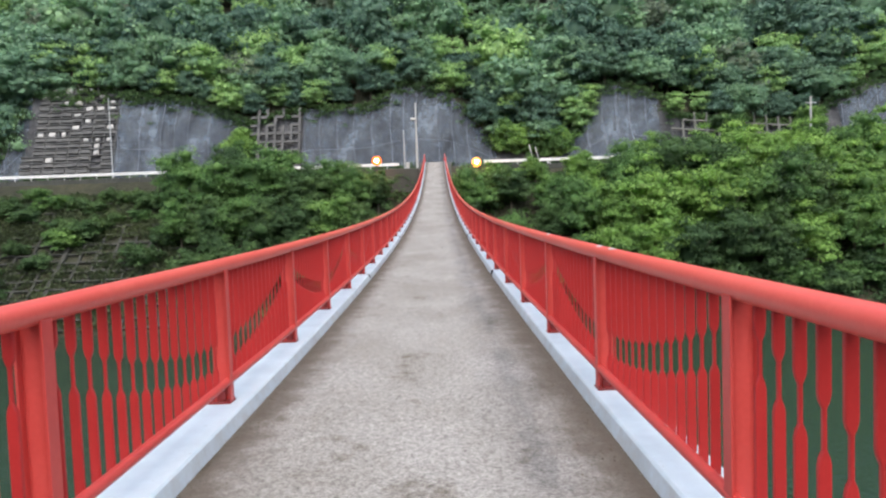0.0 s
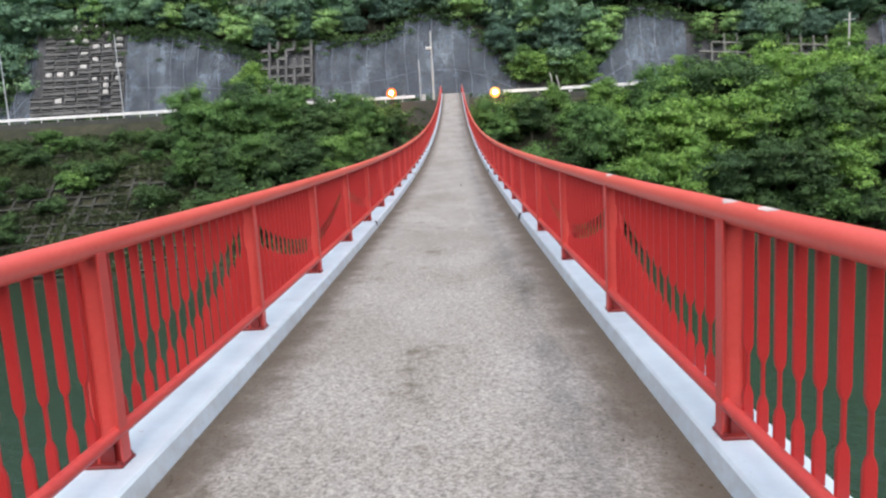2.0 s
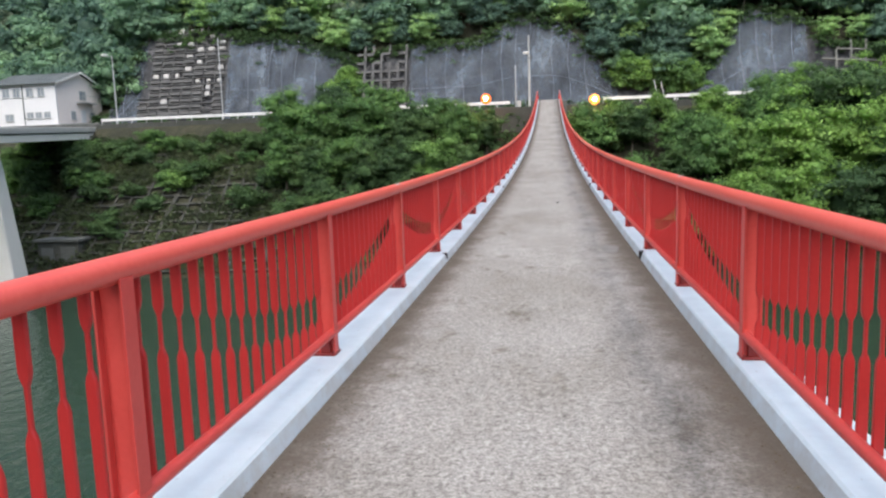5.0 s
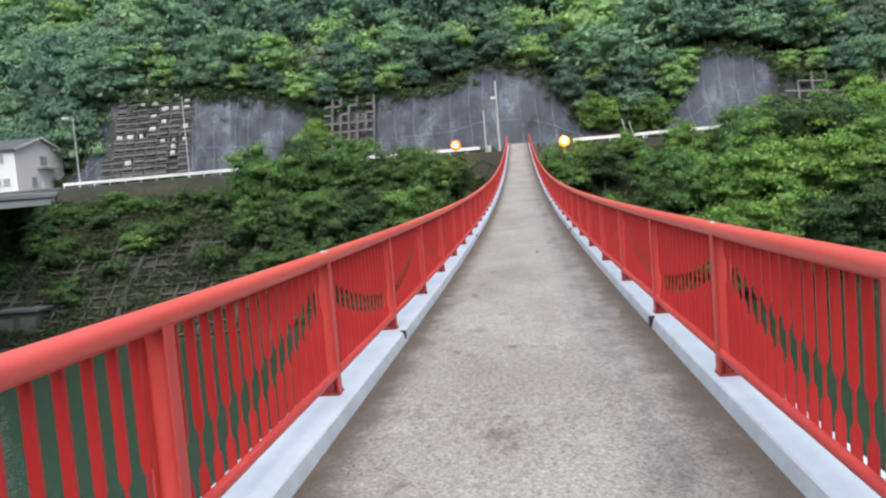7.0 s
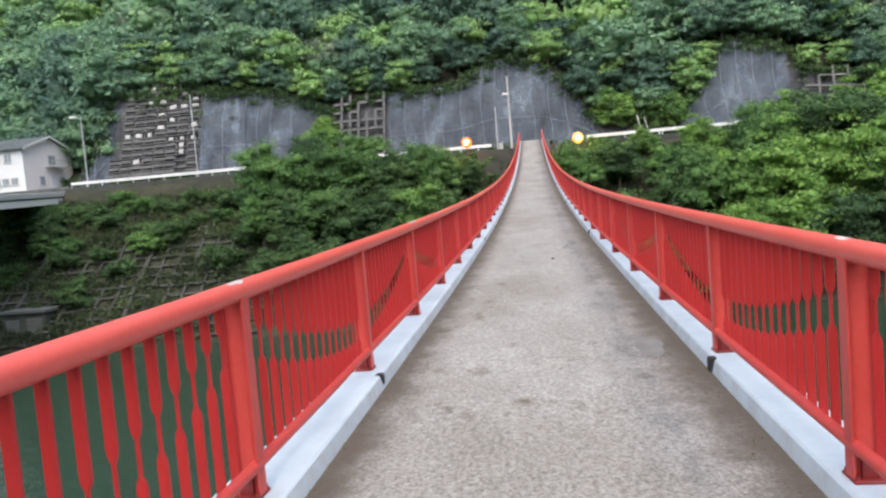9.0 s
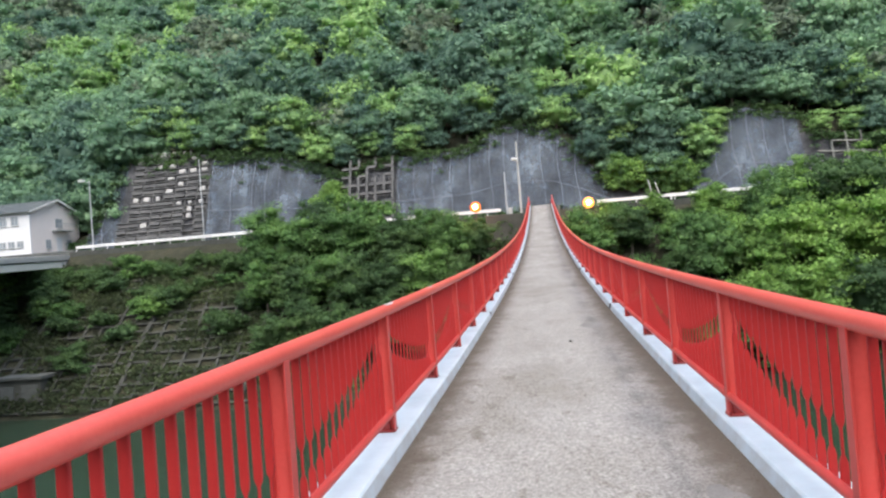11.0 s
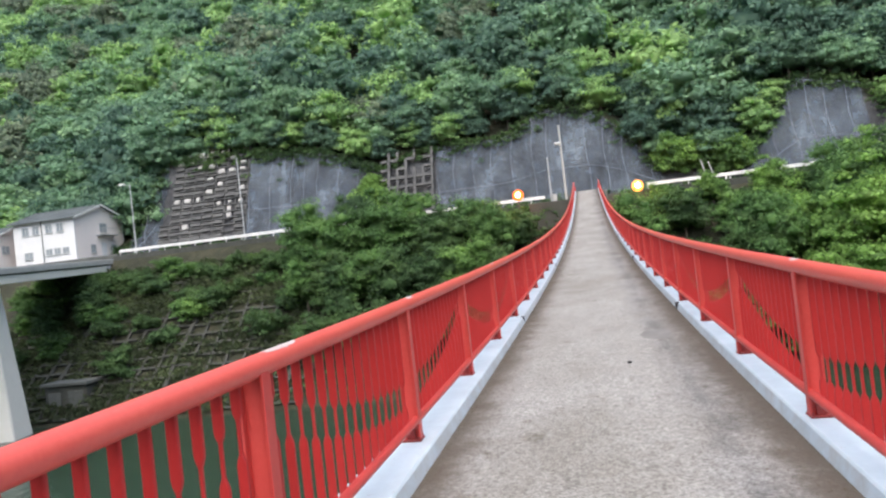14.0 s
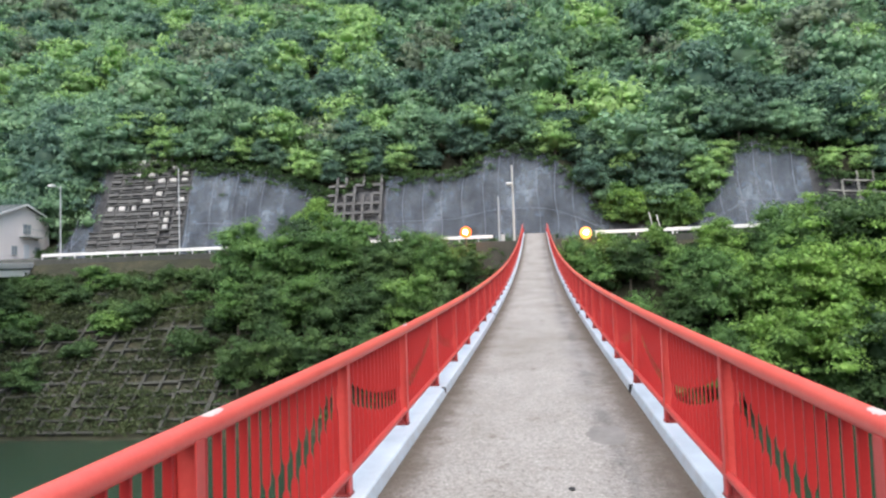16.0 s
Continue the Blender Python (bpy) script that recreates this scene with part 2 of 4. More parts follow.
def glow(name, colour, strength):
    m, t, b = nodes_of(name)
    b.inputs["Base Color"].default_value = tuple(0.12 * k for k in colour) + (1,)
    b.inputs["Emission Color"].default_value = (*colour, 1)
    b.inputs["Emission Strength"].default_value = strength
    return m


GLOWORANGE = glow("sodium_lamp_glow", (1.0, 0.16, 0.02), 1.7)
GLOWWARM = glow("warm_lamp_glow", (1.0, 0.36, 0.07), 1.9)
GLOWCORE = glow("lamp_bulb_glow", (1.0, 0.72, 0.36), 30)


# ---- building helpers ----
def mesh_of(bm, name, *mats, smooth=False):
    me = bpy.data.meshes.new(name)
    bmesh.ops.recalc_face_normals(bm, faces=bm.faces[:])
    bm.to_mesh(me)
    bm.free()
    for m in mats:
        me.materials.append(m)
    if smooth:
        me.polygons.foreach_set("use_smooth", [True] * len(me.polygons))
    return me


def part(name, bm, material, parent, label="", smooth=False):
    me = bm if isinstance(bm, bpy.types.Mesh) else mesh_of(bm, name, material, smooth=smooth)
    ob = new(name, me)
    ob.parent = parent
    if label:
        ob["label"] = label
    return ob


def thing(name, label, category, group="", kind="", at=None):
    ob = new(name)
    if at:
        ob.location = at
    return tagged(ob, label, category, group, kind)


def box(bm, x0, x1, y0, y1, z0, z1, bevel=0.0, m=None):
    r = bmesh.ops.create_cube(bm, size=1)
    mat = Matrix.LocRotScale(((x0 + x1) / 2, (y0 + y1) / 2, (z0 + z1) / 2), None, (x1 - x0, y1 - y0, z1 - z0))
    bmesh.ops.transform(bm, matrix=mat, verts=r["verts"])
    vs = r["verts"]
    if bevel:
        es = list({e for v in vs for e in v.link_edges})
        out = bmesh.ops.bevel(bm, geom=es, offset=bevel, segments=1, affect="EDGES")
        vs = list({v for f in out["faces"] for v in f.verts} | {v for v in vs if v.is_valid})
    if m is not None:
        bmesh.ops.transform(bm, matrix=m, verts=vs)
    return vs


def tube(bm, pts, radii, sides=10, cap=True):
    """A round bar through the points."""
    rings = []
    n = len(pts)
    for i, (p, r) in enumerate(zip(pts, radii)):
        d = (Vector(pts[min(i + 1, n - 1)]) - Vector(pts[max(i - 1, 0)])).normalized()
        u = d.cross(Vector((0, 0, 1)))
        u = u.normalized() if u.length > 1e-3 else Vector((1, 0, 0))
        v = u.cross(d)
        rings.append([bm.verts.new(Vector(p) + r * (math.cos(a) * u + math.sin(a) * v)) for a in (k * math.tau / sides for k in range(sides))])
    for a, b in zip(rings, rings[1:]):
        for k in range(sides):
            bm.faces.new((a[k], a[(k + 1) % sides], b[(k + 1) % sides], b[k]))
    if cap:
        bm.faces.new(rings[0][::-1])
        bm.faces.new(rings[-1])
    return rings


def sweep(bm, ys, section):
    """Sweeps a closed (x, dz) outline along the sagging line of the bridge."""
    rings = [[bm.verts.new((x, y, sag(y) + dz)) for x, dz in section] for y in ys]
    k = len(section)
    for a, b in zip(rings, rings[1:]):
        for i in range(k):
            bm.faces.new((a[i], a[(i + 1) % k], b[(i + 1) % k], b[i]))
    bm.faces.new(rings[0][::-1])
    bm.faces.new(rings[-1])


def fast_mesh(name, verts, loops, sizes, *mats):
    me = bpy.data.meshes.new(name)
    me.vertices.add(len(verts))
    me.vertices.foreach_set("co", np.asarray(verts, np.float32).ravel())
    me.loops.add(len(loops))
    me.loops.foreach_set("vertex_index", np.asarray(loops, np.int32))
    me.polygons.add(len(sizes))
    starts = np.concatenate(([0], np.cumsum(sizes)[:-1]))
    me.polygons.foreach_set("loop_start", starts.astype(np.int32))
    for m in mats:
        me.materials.append(m)
    me.update(calc_edges=True)
    return me


# ---- the plan ----
CX = -0.125              # middle of the bridge
Y0, Y1 = -76.0, 83.0     # its two ends
WATERLEVEL = -10.0
ROADZ = 6.28
DROP = 0.088             # height of the kerb over the deck


def sag(y):
    """Top of the kerb along the hanging deck."""
    return 0.00108 * (y - 4.0) ** 2


CLIFF = [(-120, 1.0), (-75, 1.2), (-60, 1.5), (-57.4, 5.4), (-55.6, 11.6), (-55, 12.6), (-43, 12.2), (-33, 10.8), (-25, 7.6), (-18, 9.2), (-9, 9.2), (-4.5, 12.0),
         (1, 11.8), (4.5, 8.2), (8, 3.0), (16, 2.5), (20, 6.0), (23.5, 11.4), (30.5, 9.8), (31.5, 7.0), (40, 5.5), (50, 5.0), (56, 9.0), (62, 11.5), (80, 8.0), (140, 5)]
CX_ = np.array([p[0] for p in CLIFF]); CZ_ = np.array([p[1] for p in CLIFF])


def cliff_top(x):
    return np.interp(x, CX_, CZ_)


def rough(x, y):
    return (np.sin(x * 0.31 + 1.3) * np.cos(y * 0.27 + 0.4) + 0.6 * np.sin(x * 0.73 + y * 0.51) + 0.4 * np.sin(x * 1.37 - y * 1.1 + 2))


def ground_z(x, y):
    x = np.asarray(x, float); y = np.asarray(y, float)
    shore = 70.5 + 1.5 * np.sin(x * 0.06 + 1.0)
    bank = -10 + (y - shore) * (15.9 / (87.0 - shore))
    z = np.where(y < shore, np.maximum(-10 - (shore - y) * 0.4, -13.5), np.minimum(bank + 0.12 * rough(x * 1.7, y * 1.7) * (y > shore + 1), 6.0))
    ct = cliff_top(x)
    back = y - 95.0
    face = np.minimum(np.maximum(back, 0) * 2.7, ct)
    hill = np.maximum(back - ct / 2.7, 0)
    rise = hill * 0.74 + 2.2 * np.sin(x * 0.035 + 0.8) * np.minimum(hill / 30, 1) + 0.5 * rough(x * 0.6, y * 0.6) * np.minimum(hill / 5, 1)
    z = np.where(y >= 87.0, 6.0 + np.where(back > 0, face + np.minimum(rise, 109.0 + 0.02 * hill) + 0.12 * rough(x * 2.1, y * 2.3) * (face > 0.5), 0), z)
    south = -(y + 62.0)
    z2 = np.where(south > 0, np.minimum(-13.5 + south * 1.2, 7.0) + np.maximum(south - 28, 0) * 0.55, -13.5)
    z2 = np.minimum(z2, 90 + 0.1 * np.maximum(south, 0))
    return np.where(y < 0, z2, z)


def make_ground():
    xs = np.unique(np.concatenate([np.linspace(-1500, -130, 14), np.arange(-130, 110.1, 1.25), np.linspace(110, 1500, 14)]))
    ys = np.unique(np.concatenate([np.linspace(-1500, -130, 10), np.arange(-130, 60, 5.0), np.arange(60, 94.9, 1.0), np.arange(95, 106, 0.4), np.arange(106, 220, 2.5), np.linspace(220, 1500, 12)]))
    X, Y = np.meshgrid(xs, ys)
    Z = ground_z(X, Y)
    v = np.stack([X.ravel(), Y.ravel(), Z.ravel()], 1)
    nx, ny = len(xs), len(ys)
    i = (np.arange(ny - 1)[:, None] * nx + np.arange(nx - 1)[None, :]).ravel()
    f = np.stack([i, i + 1, i + nx + 1, i + nx], 1)
    ob = new("ground", fast_mesh("ground", v, f.ravel(), np.full(len(f), 4), GROUND))
    return tagged(ob, "steep wooded valley sides of dark soil and grey rock", "ground", kind="structure")


make_ground()

bm = bmesh.new()
bmesh.ops.create_grid(bm, x_segments=2, y_segments=2, size=1)
bmesh.ops.transform(bm, matrix=Matrix.LocRotScale((0, 5, WATERLEVEL), None, (700, 78, 1)), verts=bm.verts[:])
tagged(new("water", mesh_of(bm, "water", WATER)), "calm dark green river water with fine ripples", "river", kind="structure")

# ---- bridge deck ----
YS = [Y0 + k * (Y1 - Y0) / 106 for k in range(107)]
deck = thing("bridge_deck", "narrow sagging ribbon bridge deck of worn grey aggregate concrete", "bridge", kind="structure")
bm = bmesh.new()
sweep(bm, YS, [(CX - 1.07, -DROP), (CX - 1.44, -DROP - 0.005), (CX - 1.44, -0.36), (CX + 1.44, -0.36), (CX + 1.44, -DROP - 0.005), (CX + 1.07, -DROP)])
part("walkway", bm, DECK, deck)
for s in (-1, 1):
    bm = bmesh.new()
    o = 0.033 if s > 0 else -0.012
    sec = [(1.030 + o, -DROP - 0.004), (1.050 + o, -0.012), (1.062 + o, 0.0), (1.35, 0.0), (1.365, -0.012), (1.452, -0.40), (1.39, -0.40), (1.39, -DROP - 0.004)]
    sweep(bm, YS, [(CX + s * a, b) for a, b in sec])
    part("kerb", bm, KERB, deck, "white painted concrete kerb, scuffed")
for y in (-8.15, 1.85, 11.85, 21.85, 31.85, 41.85):
    for s in (-1, 1):
        bm = bmesh.new()
        box(bm, -0.012, 0.035, -0.035, 0.035, -DROP + 0.002, 0.004, 0.004)
        box(bm, -0.016, -0.008, -0.028, 0.028, -DROP + 0.008, -0.012, 0.002)
        ob = part("drain_outlet", bm, BLACK, deck, "black drain outlet set in the kerb")
        ob.location = (CX + (1.066 if s > 0 else -1.04), y, sag(y))
        ob.rotation_euler = (0, 0, 0 if s > 0 else math.pi)

# ---- railings ----
PANEL = 2.0
BARS = 15


def bar_mesh(u):
    """A flat bar set edgewise, cut down to a neck at the height of a hanging festoon; u runs from -1 to 1 between two high posts."""
    zc = 0.296 + 0.375 * abs(u) ** 1.85
    half = 0.070
    levels = [0.115, zc - half - 0.026, zc - half - 0.008, zc - half + 0.014, zc + half - 0.014, zc + half + 0.008, zc + half + 0.026, 0.815]
    deep = [0.0188, 0.0188, 0.0155, 0.0062, 0.0062, 0.0155, 0.0188, 0.0188]
    bm = bmesh.new()
    rings = []
    for z, wx in zip(levels, deep):
        wy, r = 0.0080, 0.0035
        rings.append([bm.verts.new(p) for p in ((wx, r - wy, z), (wx, wy - r, z), (wx - r, wy, z), (r - wx, wy, z), (-wx, wy - r, z), (-wx, r - wy, z), (r - wx, -wy, z), (wx - r, -wy, z))])
    for a, b in zip(rings, rings[1:]):
        for k in range(8):
            bm.faces.new((a[k], a[(k + 1) % 8], b[(k + 1) % 8], b[k]))
    bm.faces.new(rings[0][::-1])
    bm.faces.new(rings[-1])
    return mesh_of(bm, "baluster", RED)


BARMESH = {}


def bar_for(k, i):
    """Bar i of the panel after post k; odd posts are the high ones."""
    d = (i + 1) / (BARS + 1)
    u = (1 - d) if k % 2 else d
    key = round(u * (BARS + 1))
    if key not in BARMESH:
        BARMESH[key] = bar_mesh(u)
    return BARMESH[key], k * PANEL + d * PANEL


def post_mesh():
    bm = bmesh.new()
    box(bm, 0.0, 0.010, -0.034, 0.034, 0.012, 0.82, 0.002)
    box(bm, 0.010, 0.090, -0.006, 0.006, 0.012, 0.815)
    box(bm, 0.090, 0.100, -0.034, 0.034, 0.012, 0.815, 0.002)
    return mesh_of(bm, "post", LITRED)


def foot_mesh():
    bm = bmesh.new()
    box(bm, -0.004, 0.145, -0.055, 0.060, 0.0, 0.014, 0.003)
    box(bm, 0.036, 0.125, -0.018, 0.018, 0.012, 0.098, 0.003)
    for y in (-0.028, 0.034):
        vs = [bm.verts.new(p) for p in ((0.035, y, 0.014), (0.135, y, 0.014), (0.035, y, 0.10), (0.035, y + 0.006, 0.014), (0.135, y + 0.006, 0.014), (0.035, y + 0.006, 0.10))]
        for q in ((0, 2, 1), (3, 4, 5), (0, 1, 4, 3), (1, 2, 5, 4), (2, 0, 3, 5)):
            bm.faces.new([vs[j] for j in q])
    for x in (0.006, 0.125):
        for y in (-0.043, 0.048):
            bmesh.ops.create_cone(bm, cap_ends=True, segments=6, radius1=0.009, radius2=0.009, depth=0.016, matrix=Matrix.Translation((x + 0.005, y, 0.02)))
    return mesh_of(bm, "foot_plate", SHADERED)


POST, FOOT = post_mesh(), foot_mesh()
NEAR = range(-2, 12)
RAILS = {}
for s in (-1, 1):
    rail = thing("bridge_railing", "red painted steel bridge railing with festoon-squeezed bars", "railing", "railings of the bridge")
    RAILS[s] = rail
    xc = CX + s * 1.165
    xb = CX + s * 1.182
    xr = CX + s * 1.146
    bm = bmesh.new()
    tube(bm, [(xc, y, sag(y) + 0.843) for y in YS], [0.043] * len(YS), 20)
    part("handrail", bm, LITRAILRED, rail, "round glossy red handrail tube", True)
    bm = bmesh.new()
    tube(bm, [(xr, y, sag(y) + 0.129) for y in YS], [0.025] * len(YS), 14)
    part("bottom_rail", bm, LITRED, rail, "round red bottom rail tube", True)
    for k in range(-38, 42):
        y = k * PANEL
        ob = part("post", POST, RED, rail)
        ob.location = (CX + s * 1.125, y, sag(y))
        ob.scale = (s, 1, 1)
        ft = part("foot_plate", FOOT, SHADERED, ob)
    far = bmesh.new()
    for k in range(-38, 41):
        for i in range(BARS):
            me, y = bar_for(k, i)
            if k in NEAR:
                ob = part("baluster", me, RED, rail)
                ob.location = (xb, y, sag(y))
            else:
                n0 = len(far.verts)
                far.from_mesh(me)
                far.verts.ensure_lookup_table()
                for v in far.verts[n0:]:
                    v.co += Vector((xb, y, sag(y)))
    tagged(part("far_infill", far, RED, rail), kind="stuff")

# ---- far abutment, road and retaining wall ----
abut = thing("abutment", "weathered grey concrete bridge abutment with wing walls", "abutment", kind="structure")
bm = bmesh.new()
box(bm, CX - 1.9, CX + 1.9, 83.0, 87.2, 1.5, 6.52, 0.04)
part("seat_block", bm, CONCRETE, abut)
for s in (-1, 1):
    bm = bmesh.new()
    box(bm, CX + s * 3.9 - 2.0, CX + s * 3.9 + 2.0, 84.6, 87.0, 1.5, 6.1, 0.04)
    part("wing_wall", bm, WALLCONC, abut)
    bm = bmesh.new()
    box(bm, CX + s * 1.2 - 0.12, CX + s * 1.2 + 0.12, 84.4, 84.7, 6.2, 7.15, 0.03)
    box(bm, CX + s * 1.2 - 0.15, CX + s * 1.2 + 0.15, 84.36, 84.74, 7.15, 7.22, 0.02)
    ob = new("end_pillar", mesh_of(bm, "end_pillar", RED))
    tagged(ob, "red painted steel end pillar beside the bridge mouth", "pillar", "end pillars")

bm = bmesh.new()
box(bm, -56, 120, 87.0, 94.6, 5.7, ROADZ)
tagged(new("road", mesh_of(bm, "road", ASPHALT)), "narrow grey asphalt valley road along the cliff foot", "road", kind="structure")
wall = thing("retaining_wall", "stained grey concrete retaining wall under the road edge", "wall", kind="structure")
for k in range(30):
    x0 = -56 + 4 * k
    if -5 < x0 + 2 < 5:
        continue
    bm = bmesh.new()
    box(bm, x0 + 0.015, x0 + 3.985, 86.72, 86.998, 4.6, ROADZ + 0.02, 0.02)
    part("wall_panel", bm, WALLCONC, wall)


def guardrail(x0, x1):
    g = thing("guardrail", "white painted steel guardrail along the road edge", "guardrail", "roadside guardrails", at=((x0 + x1) / 2, 87.4, ROADZ))
    half = (x1 - x0) / 2
    bm = bmesh.new()
    prof = [(0.0, 0.36), (-0.05, 0.42), (0.0, 0.50), (0.0, 0.56), (-0.05, 0.62), (0.0, 0.70), (0.03, 0.70), (-0.02, 0.62), (0.03, 0.56), (0.03, 0.50), (-0.02, 0.42), (0.03, 0.36)]
    a = [bm.verts.new((-half, y, z)) for y, z in prof]
    b = [bm.verts.new((half, y, z)) for y, z in prof]
    n = len(prof)
    for i in range(n):
        bm.faces.new((a[i], a[(i + 1) % n], b[(i + 1) % n], b[i]))
    bm.faces.new(a); bm.faces.new(b[::-1])
    part("beam", bm, RAILWHITE, g)
    pm = None
    for k in range(int(2 * half // 2) + 1):
        if pm is None:
            bm = bmesh.new()
            tube(bm, [(0, 0, 0), (0, 0, 0.72)], [0.06, 0.06], 8)
            pm = mesh_of(bm, "guardrail_post", RAILWHITE)
        ob = part("guardrail_post", pm, RAILWHITE, g)
        ob.location = (-half + 2 * k, 0.1, 0)


guardrail(-55.5, -30.5)
guardrail(-30.0, -4.5)
guardrail(6.0, 30.0)
guardrail(30.5, 60.0)


# ---- cliff: crib walls, nets ----
def face_at(x, h, out=0.0):
    """A place on the cliff's face, h metres up it, pushed out by some metres."""
    return Vector((x, 95 + h / 2.7 - out * 0.94, 6 + h + out * 0.35))


LEAN = math.degrees(math.atan(1 / 2.7))


def crib_wall(x0, x1, h0, h1, pitch, row, slant, pale, seed, conc):
    rng = random.Random(seed)
    w = thing("crib_wall", "dark weathered concrete crib retaining wall with pale patched blocks", "retaining wall", "crib walls on the cliff", at=face_at((x0 + x1) / 2, h0))
    base = Vector(w.location)
    turn = Matrix.Rotation(-radians(LEAN), 4, "X")
    bm = bmesh.new()
    box(bm, -pitch * 0.49, pitch * 0.49, -0.27, 0.1, -0.07, 0.07, 0.025)
    hm = mesh_of(bm, "crib_beam", conc)
    bm = bmesh.new()
    box(bm, -0.09, 0.09, -0.12, 0.1, -row * 0.48, row * 0.48, 0.025)
    vm = mesh_of(bm, "crib_column", conc)
    bm = bmesh.new()
    box(bm, -pitch * 0.45, pitch * 0.45, -0.24, 0.1, -row * 0.13, row * 0.40, 0.05)
    fm = mesh_of(bm, "infill_block", conc)
    bm = bmesh.new()
    box(bm, -pitch * 0.3, pitch * 0.27, -0.3, 0.1, -row * 0.36, row * 0.30, 0.07)
    wm = mesh_of(bm, "pale_block", PALE)
    rows = int((h1 - h0) / row)
    for r in range(rows + 1):
        h = h0 + r * row
        xa = x0 + slant * r / rows
        n = int((x1 - xa) / pitch)
        for c in range(n + 1):
            x = x1 - (c + 0.5) * pitch
            if x < xa:
                continue
            if r > rows * 0.75 and rng.random() < 0.2:
                continue
            jit = Matrix.Rotation(radians(rng.uniform(-3.5, 3.5)), 4, "Y")
            for me, name, off, dh, dx in ((hm, "crib_beam", 0.25, 0, 0), (vm, "crib_column", 0.2, row / 2, pitch / 2)):
                ob = part(name, me, None, w)
                ob.matrix_local = Matrix.Translation(face_at(x + dx, h + dh, off + rng.uniform(-0.05, 0.05)) - base) @ turn @ jit
            odds = pale * (0.2 + (r / rows) ** 1.5 * (0.7 + 0.9 * (x - x0) / (x1 - x0)))
            if rng.random() < odds:
                ob = part("pale_block", wm, None, w, "pale freshly patched concrete block")
                ob.matrix_local = Matrix.Translation(face_at(x, h + row / 2, 0.2) - base) @ turn @ Matrix.Rotation(radians(rng.uniform(-9, 9)), 4, "Y") @ Matrix.Diagonal((rng.uniform(0.45, 1.25), 1, rng.uniform(0.6, 1.2), 1))
            elif rng.random() < 0.93:
                ob = part("infill_block", fm, None, w)
                ob.matrix_local = Matrix.Translation(face_at(x, h + row / 2, 0.17 + rng.uniform(-0.08, 0.08)) - base) @ turn @ jit


crib_wall(-55.4, -43.2, 1.2, 12.8, 1.55, 0.88, 2.0, 0.3, 3, CRIBCONC)


def frame_wall(x0, x1, h0, h1, pitch, row, label, seed, gaps, thick, conc, tilt):
    """An open lattice of cast concrete bars, the slope showing dark behind it."""
    rng = random.Random(seed)
    w = thing("lattice_frame", label, "retaining lattice", "open lattice frames on the cliff", at=face_at((x0 + x1) / 2, h0))
    base = Vector(w.location)
    turn = Matrix.Rotation(-radians(LEAN), 4, "X")
    bm = bmesh.new()
    box(bm, -pitch * 0.5, pitch * 0.5, -0.18, 0.18, -thick, thick, 0.02)
    hm = mesh_of(bm, "cross_bar", conc)
    bm = bmesh.new()
    box(bm, -thick * 0.9, thick * 0.9, -0.22, 0.18, -row * 0.5, row * 0.5, 0.02)
    vm = mesh_of(bm, "upright_bar", conc)
    lean = Matrix.Rotation(radians(tilt), 4, "Y")
    for r in range(int((h1 - h0) / row) + 1):
        for c in range(int((x1 - x0) / pitch)):
            x, h = x0 + (c + 0.5) * pitch, h0 + r * row
            if rng.random() < gaps:
                continue
            for name, me, dx, dh in (("cross_bar", hm, 0, 0), ("upright_bar", vm, pitch / 2, row / 2)):
                ob = part(name, me, None, w)
                px, ph = x + dx - x0, h + dh - h0
                ca, sa = math.cos(radians(tilt)), math.sin(radians(tilt))
                ob.matrix_local = Matrix.Translation(face_at(x0 + px * ca + ph * sa, h0 + ph * ca - px * sa, 0.75 + rng.uniform(-0.03, 0.03)) - base) @ turn @ lean


frame_wall(-24.8, -18.2, 1.2, 8.6, 1.1, 1.15, "weathered concrete lattice frame with dark openings", 4, 0.14, 0.17, CRIBCONC, 0)
frame_wall(31.4, 47.5, 0.9, 6.2, 1.6, 1.25, "pale grey open concrete lattice frame over the slope", 5, 0.06, 0.10, GRIDCONC, 5)


